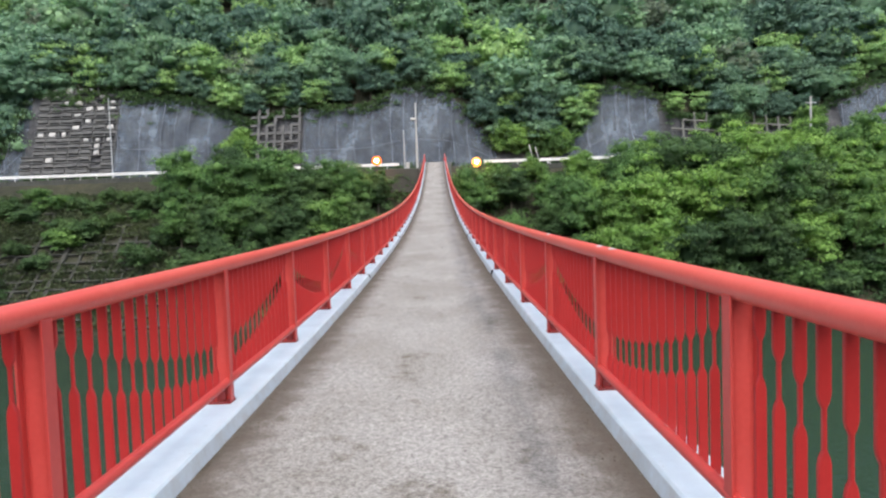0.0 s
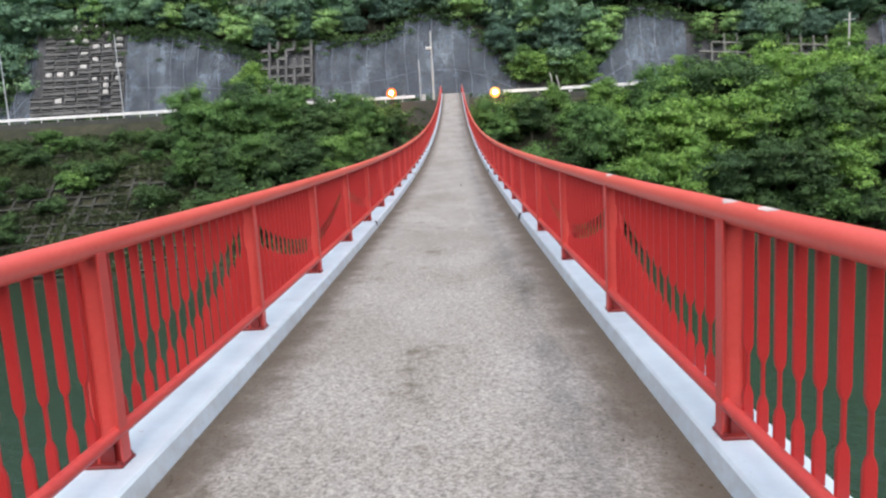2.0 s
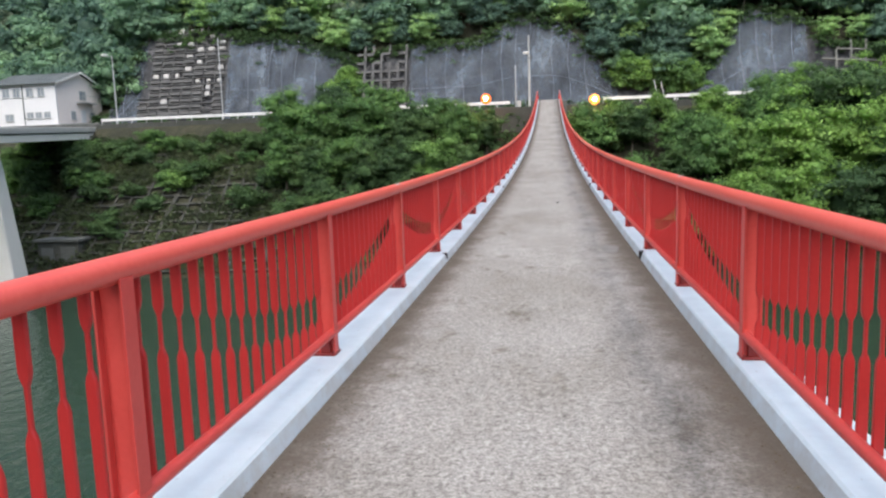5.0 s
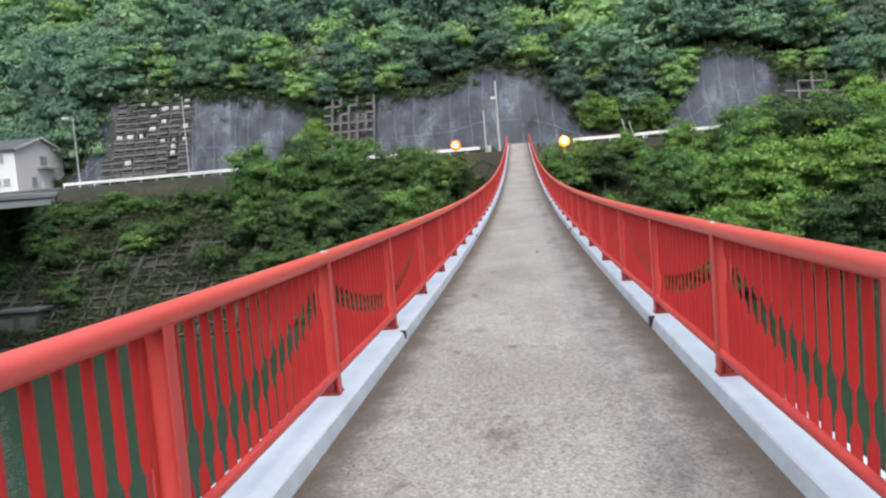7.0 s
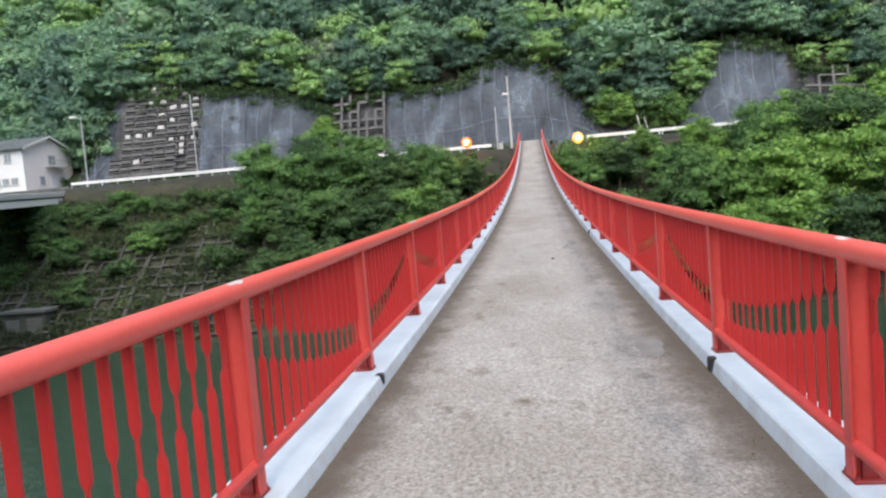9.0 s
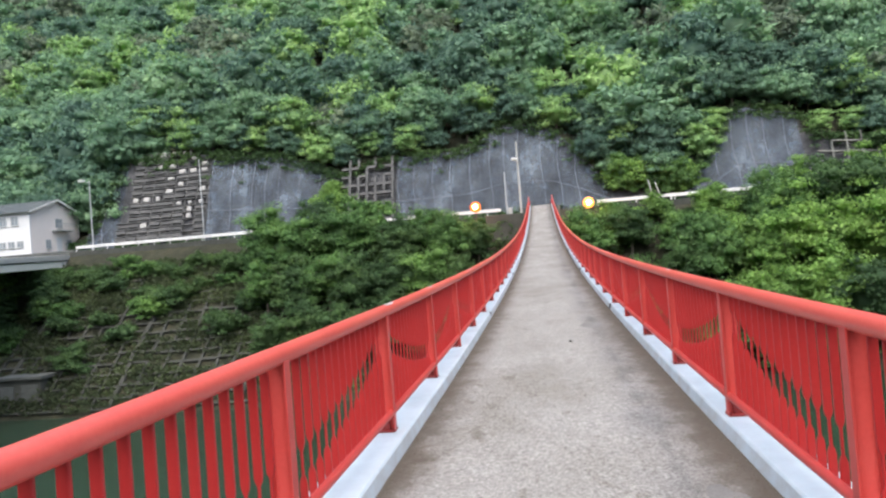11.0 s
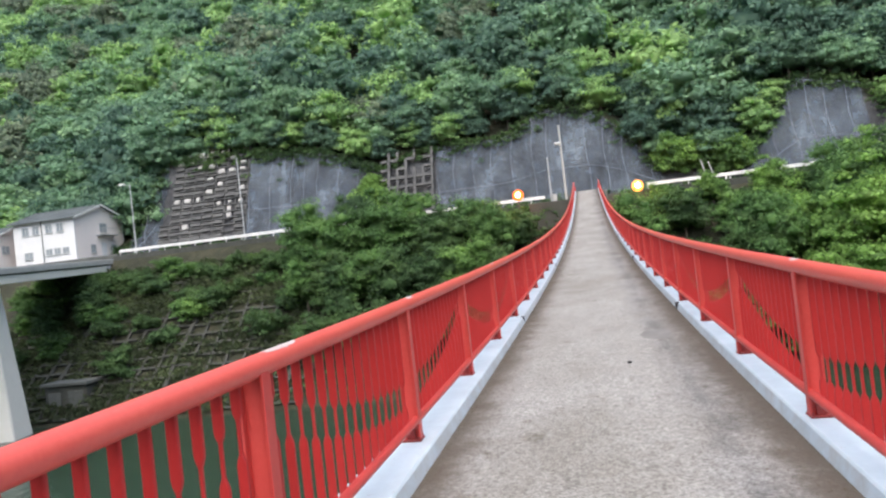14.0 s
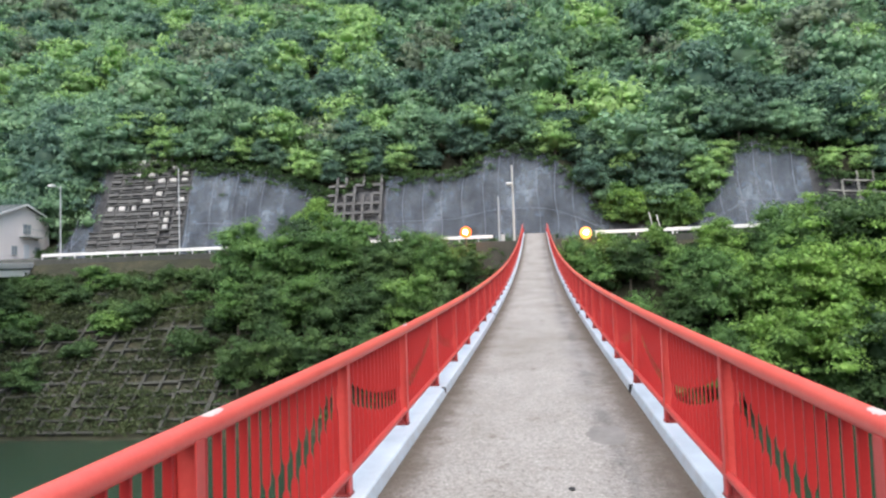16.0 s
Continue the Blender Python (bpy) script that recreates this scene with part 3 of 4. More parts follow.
def rock_net(x0, x1, top, seed, label):
    """A net hung over the rock, with its hanging ropes."""
    rng = random.Random(seed)
    n = thing("rockfall_net", label, "net", "rockfall nets on the cliff", at=face_at((x0 + x1) / 2, 0.4))
    base = Vector(n.location)
    nx = max(4, int((x1 - x0) / 0.6))
    nz = 22
    bm = bmesh.new()
    grid = []
    for i in range(nx + 1):
        x = x0 + (x1 - x0) * i / nx
        col = []
        for j in range(nz + 1):
            h = 0.3 + (top(x) - 0.3) * j / nz
            bulge = 0.28 + 0.22 * noise.noise(Vector((x * 0.5, h * 0.5, seed))) + 0.12 * noise.noise(Vector((x * 1.7, h * 1.3, seed + 5)))
            col.append(bm.verts.new(face_at(x, h, bulge) - base))
        grid.append(col)
    for a, b in zip(grid, grid[1:]):
        for j in range(nz):
            bm.faces.new((a[j], b[j], b[j + 1], a[j + 1]))
    ob = part("wire_mesh", bm, NET, n, smooth=True)
    x = x0 + 0.3
    while x < x1:
        bm = bmesh.new()
        pts = [face_at(x + 0.15 * math.sin(j), 0.3 + (top(x) - 0.3) * j / 8, 0.52) - base for j in range(9)]
        tube(bm, pts, [0.028] * 9, 5)
        part("hanging_rope", bm, ROPE, n)
        x += rng.uniform(1.7, 3.0)
    for f in (0.35, 0.97):
        bm = bmesh.new()
        pts = [face_at(x0 + (x1 - x0) * j / 16, 0.3 + (top(x0 + (x1 - x0) * j / 16) - 0.3) * f, 0.55) - base for j in range(17)]
        tube(bm, pts, [0.025] * 17, 5)
        part("cross_rope", bm, ROPE, n)


ct = lambda x: float(cliff_top(x))
rock_net(-59.6, -55.2, lambda x: max(0.6, ct(x) + 0.1), 1, "grey-blue rockfall net hanging beside the crib wall")
rock_net(-43.0, -26.0, lambda x: ct(x) + 0.15, 2, "grey-blue rockfall net draped over dark rock")
rock_net(-17.8, 8.2, lambda x: ct(x) + 0.15, 3, "broad grey-blue rockfall net draped over the cliff behind the bridge")
rock_net(16.5, 30.4, lambda x: ct(x) + 0.15, 4, "grey-blue rockfall net above roadside trees")
rock_net(55.0, 70.0, lambda x: ct(x) - 1.0, 5, "pale rockfall net over light bare rock")

# ---- bank: concrete lattice ----
BANK = math.atan2(15.9, 16.5)


def bank_at(x, s, out=0.0):
    """A place s metres up the bank's slope from the water's edge."""
    y = 70.5 + 1.5 * math.sin(x * 0.06 + 1.0) + s * math.cos(BANK)
    return Vector((x, y, float(ground_z(x, y)) + out))


lattice = thing("slope_lattice", "mossy concrete slope lattice on the river bank, half overgrown", "retaining lattice", at=bank_at(-45, 0))
base = Vector(lattice.location)
turn = Matrix.Rotation(BANK, 4, "X")
rl = random.Random(8)
bm = bmesh.new()
box(bm, -0.13, 0.13, -0.69, 0.69, -0.3, 0.20, 0.03)
rib = mesh_of(bm, "lattice_rib", DARKCONC)
bm = bmesh.new()
box(bm, -0.78, 0.78, -0.13, 0.13, -0.3, 0.24, 0.03)
tie = mesh_of(bm, "lattice_tie", DARKCONC)
bm = bmesh.new()
box(bm, -0.22, 0.22, -0.70, 0.70, -0.3, 0.28, 0.04)
stair = mesh_of(bm, "lattice_spine", DARKCONC)
for c in range(20):
    x = -62 + 1.78 * c
    for r in range(15):
        s = 0.5 + 1.4 * r
        if rl.random() < 0.08:
            continue
        ob = part("lattice_rib", stair if c % 7 == 5 else rib, None, lattice)
        ob.matrix_local = Matrix.Translation(bank_at(x + rl.uniform(-0.06, 0.06), s + 0.7, 0.1) - base) @ turn
        ob = part("lattice_tie", tie, None, lattice)
        ob.matrix_local = Matrix.Translation(bank_at(x + 0.89, s, 0.12) - base) @ turn @ Matrix.Rotation(radians(rl.uniform(-2, 2)), 4, "Z")

chamber = thing("outfall_chamber", "grey concrete outfall chamber at the foot of the lattice bank", "concrete chamber", at=(-50.7, 72.5, -8.4))
for nm, (x0, x1, y0, y1, z0, z1), mt in (("body", (-2.3, 2.3, -1.7, 3.0, -2.4, 1.9), WALLCONC), ("roof_slab", (-2.6, 2.6, -2.0, 3.0, 1.904, 2.2), CONCRETE),
                                         ("front_panel", (-1.9, -0.5, -1.82, -1.704, -1.2, 1.3), CONCRETE), ("front_panel", (0.3, 2.0, -1.82, -1.704, -1.2, 1.4), CONCRETE)):
    bm = bmesh.new()
    box(bm, x0, x1, y0, y1, z0, z1, 0.03)
    part(nm, bm, mt, chamber)

# ---- viaduct ----
via = thing("road_viaduct", "pale concrete road viaduct leading out over the river", "viaduct", at=(-60, 88, 0))
vb = Vector(via.location)
ax = Vector((6.0, -22.0, 0)).normalized()
side = Vector((-ax.y, ax.x, 0))
vm4 = Matrix(((side.x, ax.x, 0, -56.2), (side.y, ax.y, 0, 87.5), (0, 0, 1, 0), (0, 0, 0, 1)))
loc = Matrix.Translation(-vb) @ vm4
FALL = Matrix.Identity(4)
FALL[2][1] = -0.042          # the viaduct falls away from the bank
loc = loc @ FALL
for nm, (a0, a1, b0, b1, z0, z1, bv), mt in (
        ("girder", (-7.9, -0.10, -4, 62, 4.56, 5.30, 0.05), VIADUCT), ("deck_slab", (-8.0, 0.0, -4, 62, 5.304, 5.42, 0.03), CONCRETE),
        ("parapet", (-0.3, 0.06, -4, 62, 5.424, 5.93, 0.03), POLECONC), ("parapet", (-8.06, -7.7, -4, 62, 5.424, 5.93, 0.03), POLECONC)):
    bm = bmesh.new()
    box(bm, a0, a1, b0, b1, z0, z1, bv, loc)
    part(nm, bm, mt, via)
for b0 in (22.6, 50.0):
    bm = bmesh.new()
    top = 4.56
    vs = box(bm, -6.0, -1.9, b0 - 0.9, b0 + 0.9, -13.5, top, 0.12)
    for v in vs:
        f = (top - v.co.z) * 0.095
        v.co.x += f if v.co.x > -3.95 else -f
        v.co.y += f * (0.5 if v.co.y > b0 else -0.5)
    bmesh.ops.transform(bm, matrix=loc, verts=bm.verts[:])
    part("pier", bm, VIADUCT, via, "tapering pale concrete pier")
bm = bmesh.new()
tube(bm, [loc @ Vector((-0.12, b, 5.98)) for b in (-3.8, 61)], [0.04, 0.04], 6)
part("rail_tube", bm, STEEL, via)

# ---- houses on the terrace by the viaduct ----
bm = bmesh.new()
box(bm, -95, -56.1, 87.8, 99.5, 2.0, 6.6, 0.05)
tagged(new("terrace", mesh_of(bm, "terrace", CONCRETE)), "concrete terrace carrying the houses beside the road", "terrace", kind="structure")


def window(parent, cx, y, z, w, h, axis="y"):
    """A window let into a wall that faces -y, or +x."""
    win = new("window")
    win.parent = parent
    win.location = (cx, y, z)
    if axis == "x":
        win.rotation_euler = (0, 0, math.pi / 2)
    t = 0.07
    bm = bmesh.new()
    for a in ((-w / 2, -w / 2 + t, -h / 2, h / 2), (w / 2 - t, w / 2, -h / 2, h / 2), (-w / 2 + t, w / 2 - t, h / 2 - t, h / 2), (-w / 2 + t, w / 2 - t, -h / 2, -h / 2 + t), (-t / 2, t / 2, -h / 2 + t, h / 2 - t)):
        box(bm, a[0], a[1], -0.07, 0.05, a[2], a[3])
    me = mesh_of(bm, "window", STEEL)
    ob = new("window", me)
    ob.parent = parent
    ob.location, ob.rotation_euler = win.location, win.rotation_euler
    bpy.data.objects.remove(win)
    bm = bmesh.new()
    box(bm, -w / 2 + t, w / 2 - t, -0.03, 0.0, -h / 2 + t, h / 2 - t)
    part("pane", bm, REFLECTPANE, ob)
    bm = bmesh.new()
    box(bm, -w / 2 - 0.06, w / 2 + 0.06, -0.13, -0.072, -h / 2 - 0.06, -h / 2 - 0.002)
    part("sill", bm, STEEL, ob)


def house(x0, x1, y0, y1, z0, eave, ridge, label, windows, gable):
    cx, cy = (x0 + x1) / 2, (y0 + y1) / 2
    h = thing("house", label, "house", "houses by the road", at=(cx, cy, z0))
    a, b = (x1 - x0) / 2, (y1 - y0) / 2
    bm = bmesh.new()
    box(bm, -a, a, -b, -b + 0.2, 0, eave, 0.01)
    part("long_wall", bm, WALLWHITE, h, "white sided wall")
    bm = bmesh.new()
    box(bm, -a, a, b - 0.2, b, 0, eave, 0.01)
    part("long_wall", bm, WALLWHITE, h)
    for s in (-1, 1):
        bm = bmesh.new()
        out = [(-b + 0.2, 0), (b - 0.2, 0), (b - 0.2, eave), (0, ridge - 0.05), (-b + 0.2, eave)]
        f = [bm.verts.new((s * a, y, z)) for y, z in out]
        g = [bm.verts.new((s * (a - 0.2), y, z)) for y, z in out]
        bm.faces.new(f); bm.faces.new(g[::-1])
        for i in range(5):
            bm.faces.new((f[i], g[i], g[(i + 1) % 5], f[(i + 1) % 5]))
        part("gable_wall", bm, WALLPINK, h, "pinkish rendered gable")
    ang = math.atan2(ridge - eave, b)
    ln = math.hypot(ridge - eave, b) + 0.55
    for s in (-1, 1):
        bm = bmesh.new()
        m = Matrix.Translation((0, 0, ridge)) @ Matrix.Rotation(-s * ang, 4, "X")
        box(bm, -a - 0.5, a + 0.5, 0 if s > 0 else -ln, ln if s > 0 else 0, 0, 0.14, 0.02, m)
        n = int((2 * a + 1) / 0.45)
        for k in range(n + 1):
            x = -a - 0.5 + k * (2 * a + 1) / n
            rb = bmesh.new()
            box(rb, x - 0.02, x + 0.02, 0.02 if s > 0 else -ln, ln if s > 0 else -0.02, 0.142, 0.18, 0, m)
            part("roof_rib", rb, ROOF, h)
        part("roof_slope", bm, ROOF, h, "grey ribbed sheet roof slope")
        bm = bmesh.new()
        box(bm, a + 0.502, a + 0.56, 0.0 if s > 0 else -ln, ln if s > 0 else 0.0, -0.08, 0.16, 0, m)
        part("bargeboard", bm, RAILWHITE, h)
    for wx, wz, ww, wh in windows:
        window(h, wx, -b - 0.004, wz, ww, wh)
    for wy, wz, ww, wh in gable:
        window(h, a + 0.004, wy, wz, ww, wh, "x")
    bm = bmesh.new()
    tube(bm, [(-a * 0.05, -b - 0.08, 0.1), (-a * 0.05, -b - 0.08, eave)], [0.06, 0.06], 6)
    part("downpipe", bm, ROOF, h)
    return h, a, b


h1, a, b = house(-71.0, -62.2, 88.4, 97.8, 6.6, 5.3, 6.9, "two-storey white house with a grey ribbed roof and pink gable",
                 [(-2.6, 4.2, 1.0, 1.1), (-1.1, 4.2, 1.0, 1.1), (0.8, 4.2, 1.0, 1.1), (2.4, 4.2, 1.0, 1.1), (-2.4, 1.1, 1.2, 0.9), (0.6, 1.3, 0.9, 0.8), (1.8, 1.3, 0.9, 0.8), (3.0, 1.3, 0.9, 0.8)],
                 [(-1.6, 1.3, 0.9, 1.1), (2.4, 1.3, 0.9, 1.1), (0.6, 4.0, 1.3, 1.2)])
bm = bmesh.new()
box(bm, a + 0.01, a + 1.0, -0.8, 2.4, 2.95, 3.07, 0.01)
for k in range(9):
    y = -0.78 + k * 0.395
    box(bm, a + 0.95, a + 0.99, y - 0.015, y + 0.015, 3.07, 3.9)
box(bm, a + 0.93, a + 1.0, -0.8, 2.4, 3.9, 3.96)
part("balcony", bm, STEEL, h1, "small steel balcony with a railing")
bm = bmesh.new()
box(bm, a + 0.003, a + 0.06, 0.0, 0.95, 0.05, 2.1, 0.01)
part("door", bm, WALLWHITE, h1, "plain pale door")
house(-84.5, -72.6, 86.2, 94.0, 6.6, 3.6, 5.2, "low white house with a dark roof at the viaduct",
      [(-3.5, 2.3, 1.5, 1.1), (0.5, 2.3, 1.5, 1.1), (4.0, 2.3, 1.5, 1.1)], [(-1.5, 2.3, 1.2, 1.0)])


# ---- poles and lamps ----
def pole(x, y, z0, z1, r, label, arm=None, concrete=True):
    p = thing("utility_pole", label, "pole", "roadside poles", at=(x, y, z0))
    bm = bmesh.new()
    tube(bm, [(0, 0, 0), (0, 0, z1 - z0)], [r, r * 0.7], 12)
    part("shaft", bm, POLECONC if concrete else STEEL, p)
    if arm:
        bm = bmesh.new()
        tube(bm, [(0, 0, arm - z0 - 0.2), (-0.25, -0.5, arm - z0), (-0.3, -0.9, arm - z0 + 0.03)], [0.035] * 3, 6)
        part("arm", bm, STEEL, p)
        bm = bmesh.new()
        box(bm, -0.62, 0.02, -1.35, -0.75, arm - z0 - 0.16, arm - z0 + 0.1, 0.06)
        part("lamp_head", bm, RAILWHITE, p, "white street lamp head, unlit")
    return p


pole(-2.35, 90.0, ROADZ, 14.6, 0.13, "tall pale concrete utility pole with a small lamp", 12.5)
pole(-3.95, 90.2, ROADZ, 11.3, 0.10, "shorter pale steel pole beside the utility pole", None, False)
pole(-54.6, 89.4, ROADZ, 15.0, 0.10, "slim steel street lamp by the house", 14.9, False)
p = pole(46.9, 89.0, ROADZ, 13.6, 0.14, "pale concrete utility pole above roadside trees")
bm = bmesh.new()
box(bm, -0.7, 0.7, -0.05, 0.05, 6.5, 6.6, 0.01)
part("crossarm", bm, STEEL, p)
cab = thing("control_cabinet", "small grey steel control box at a pole's foot", "cabinet", at=(-3.55, 89.6, ROADZ))
bm = bmesh.new()
box(bm, -0.22, 0.22, -0.18, 0.18, 0.08, 0.82, 0.03)
part("body", bm, POLECONC, cab)
bm = bmesh.new()
box(bm, -0.26, 0.26, -0.22, 0.22, 0.82, 0.88, 0.02)
part("lid", bm, STEEL, cab)
bm = bmesh.new()
box(bm, -0.2, 0.2, -0.16, 0.16, 0.0, 0.08)
part("plinth", bm, CONCRETE, cab)
for x, top, lean in ((12.95, 3.0, 14), (13.75, 2.7, 16)):
    bm = bmesh.new()
    tube(bm, [(0, 0, -0.1), (0, 0, top * 0.6), (0.03, 0, top)], [0.07, 0.065, 0.055], 8)
    ob = new("leaning_post", mesh_of(bm, "leaning_post", POLECONC, smooth=True))
    ob.matrix_basis = pose(x, 93.4, ROADZ, 0, -lean, 0)
    tagged(ob, "pale post leaning over by the roadside rock", "post", "leaning posts")
bm = bmesh.new()
tube(bm, [(0, 0, 0), (0, 0, 0.62), (0, 0, 0.72)], [0.10, 0.10, 0.06], 10)
ob = new("road_marker", mesh_of(bm, "road_marker", RAILWHITE, smooth=True))
ob.location = (14.6, 93.0, ROADZ)
tagged(ob, "short white road marker post", "marker post")
pole(-42.6, 94.3, ROADZ, 17.2, 0.09, "thin pale steel post at the net's edge", None, False)


def lamp(x, y, z, material, watts, tint, label):
    g = float(ground_z(x, y))
    l = thing("bridge_lamp", label, "lamp", "lamps at the bridge mouth", at=(x, y, g))
    bm = bmesh.new()
    tube(bm, [(0, 0, -0.2), (0, 0, z - g - 0.45)], [0.09, 0.06], 10)
    part("post", bm, BARK, l, "thin dark lamp post")
    bm = bmesh.new()
    bmesh.ops.create_uvsphere(bm, u_segments=24, v_segments=14, radius=0.56, matrix=Matrix.Translation((0, 0, z - g)))
    part("globe", bm, material, l, "glowing amber glass globe", True)
    bm = bmesh.new()
    bmesh.ops.create_uvsphere(bm, u_segments=20, v_segments=12, radius=0.25, matrix=Matrix.Translation((0, -0.40, z - g)))
    part("bulb", bm, GLOWCORE, l, "bright bulb at the mouth of the globe", True)
    light = new("lamp_light", bpy.data.lights.new("lamp_light", "POINT"))
    light.data.energy, light.data.color, light.data.shadow_soft_size = watts, tint, 0.3
    light.parent, light.location = l, (0, -1.0, z - g + 0.4)
    bm = bmesh.new()
    tube(bm, [(0, 0, z - g - 0.5), (0, 0, z - g - 0.36)], [0.14, 0.24], 12)
    part("collar", bm, STEEL, l)


lamp(-6.95, 84.0, 7.1, GLOWORANGE, 200, (1.0, 0.36, 0.06), "lit orange globe lamp on a steel post")
lamp(4.76, 84.0, 6.55, GLOWWARM, 230, (1.0, 0.6, 0.2), "lit warm white globe lamp on a steel post")


# ---- trees ----
def ball(sub):
    bm = bmesh.new()
    bmesh.ops.create_icosphere(bm, subdivisions=sub, radius=1)
    v = np.array([p.co[:] for p in bm.verts])
    f = np.array([[p.index for p in q.verts] for q in bm.faces])
    bm.free()
    return v / np.linalg.norm(v, axis=1)[:, None], f


BALL_V, BALL_F = ball(1)


def crown_arrays(rng, radius, height, low, leaves, size, clumps=18):
    """A crown of layered sprays: leaves on flattened domes set round the crown, each dome with a dense heart."""
    mid = np.array([0, 0, (height + low) / 2])
    half = np.array([radius, radius, (height - low) / 2])
    k = np.arange(clumps) + 0.5
    dz = 1 - 1.6 * k / clumps
    ang = k * 2.39996 + rng.uniform(0, 6.28)
    d = np.stack([np.sqrt(1 - dz ** 2) * np.cos(ang), np.sqrt(1 - dz ** 2) * np.sin(ang), dz], 1) + rng.normal(0, 0.16, (clumps, 3))
    centre = mid + d * half * rng.uniform(0.54, 0.92, clumps)[:, None]
    rh = radius * rng.uniform(0.17, 0.42, clumps)
    axes = np.stack([rh * rng.uniform(0.8, 1.25, clumps), rh * rng.uniform(0.8, 1.25, clumps), rh * rng.uniform(0.55, 1.0, clumps)], 1)
    pick = rng.choice(clumps, leaves, p=rh ** 2 / (rh ** 2).sum())
    e = rng.normal(size=(leaves, 3))
    e /= np.linalg.norm(e, axis=1)[:, None]
    e[:, 2] = np.where(e[:, 2] < -0.3, np.abs(e[:, 2]) * rng.uniform(-0.5, 1, leaves), e[:, 2])
    ctr = centre[pick] + e * axes[pick] * (1.22 - 0.62 * rng.random(leaves) ** 1.6)[:, None]
    nrm = e * 0.6 + rng.normal(size=(leaves, 3)) * 0.5 + np.array([0, 0, 0.5])
    nrm /= np.linalg.norm(nrm, axis=1)[:, None]
    u = np.cross(nrm, rng.normal(size=(leaves, 3)))
    u /= np.linalg.norm(u, axis=1)[:, None]
    w = np.cross(nrm, u)
    s = (size * rng.uniform(0.55, 1.35, leaves))[:, None]
    v = np.stack([ctr - u * s, ctr + w * s * 0.55 - nrm * s * 0.15, ctr + u * s, ctr - w * s * 0.55 - nrm * s * 0.15], 1).reshape(-1, 3)
    quads = np.arange(leaves * 4).reshape(-1, 4)
    hearts = [mid + BALL_V * half * 0.54] + [c + BALL_V * a * 0.55 for c, a in zip(centre, axes)]
    tris = [BALL_F + leaves * 4 + i * len(BALL_V) for i in range(clumps + 1)]
    return np.concatenate([v] + hearts), quads, np.concatenate(tris)


def crown_mesh(name, arrays, material):
    v, q, t = arrays
    return fast_mesh(name, v, np.concatenate([q.ravel(), t.ravel()]), np.concatenate([np.full(len(q), 4), np.full(len(t), 3)]), material)


def trunk_mesh(rng, height, r):
    bm = bmesh.new()
    bend = rng.uniform(-0.25, 0.25, 2)
    pts = [(bend[0] * (k / 5) ** 2 * height * 0.4, bend[1] * (k / 5) ** 2 * height * 0.4, -0.4 + (height * 0.85 + 0.4) * k / 5) for k in range(6)]
    tube(bm, pts, [r * (1.15 - 0.17 * k) for k in range(6)], 7)
    for j in range(5):
        a = rng.uniform(0, math.tau)
        z = height * rng.uniform(0.3, 0.7)
        ln = height * rng.uniform(0.2, 0.34)
        p0 = Vector((bend[0] * (z / height) ** 2 * height * 0.4, bend[1] * (z / height) ** 2 * height * 0.4, z))
        d = Vector((math.cos(a), math.sin(a), rng.uniform(0.4, 0.9)))
        tube(bm, [p0, p0 + d * ln * 0.5, p0 + d * ln + Vector((0, 0, ln * 0.15))], [r * 0.4, r * 0.27, r * 0.1], 5)
    return mesh_of(bm, "trunk", BARK, smooth=True)


nrng = np.random.default_rng(11)
TREEKINDS, SLOPEKINDS = [], []
for i, (mt, label) in enumerate(((LEAF, "leafy green broadleaf tree on the steep bank"), (LEAFDARK, "dark green broadleaf tree on the steep bank"), (LEAFLIGHT, "bright yellow-green broadleaf tree on the slope"),
                                 (LEAF, "spreading green broadleaf tree on the slope"), (LEAFDARK, "dense dark broadleaf tree on the slope"), (LEAF, "tall slender green tree on the slope"))):
    rad = (2.6, 2.4, 2.5, 3.0, 2.5, 2.0)[i]
    trunk = trunk_mesh(nrng, 6.5, 0.16)
    TREEKINDS.append((trunk, crown_mesh("crown", crown_arrays(nrng, rad * 1.15, 7.4, 0.6, 5200, 0.15, 46), mt), label))
    SLOPEKINDS.append((trunk, crown_mesh("crown", crown_arrays(nrng, rad * 1.35, 7.0, 0.2, 2600, 0.22, 34), HAZYWOODS[(0, 1, 2, 0, 1, 1)[i]]), label.replace("steep bank", "slope")))
SHRUBKINDS = []
for i, mt in enumerate((LEAF, LEAFDARK, LEAFLIGHT)):
    SHRUBKINDS.append((trunk_mesh(nrng, 1.6, 0.05), crown_mesh("foliage", crown_arrays(nrng, 1.55, 2.1, -0.2, 1700, 0.12, 18), mt),
                       ("green leafy shrub on the bank", "dark green shrub on the bank", "bright green shrub on the bank")[i]))


def plant(kinds, i, x, y, s, name, category, group, squash=1.0, z=None):
    tm, cm, label = kinds[i]
    ob = new(name)
    tagged(ob, label, category, group)
    part("trunk" if name == "tree" else "stem", tm, None, ob)
    part("crown" if name == "tree" else "foliage", cm, None, ob)
    zz = float(ground_z(x, y)) if z is None else z
    ob.matrix_basis = pose(x, y, zz - 0.15, 0, 0, nrng.uniform(0, 360)) @ Matrix.Diagonal((s, s, s * squash, 1))


rt = random.Random(21)
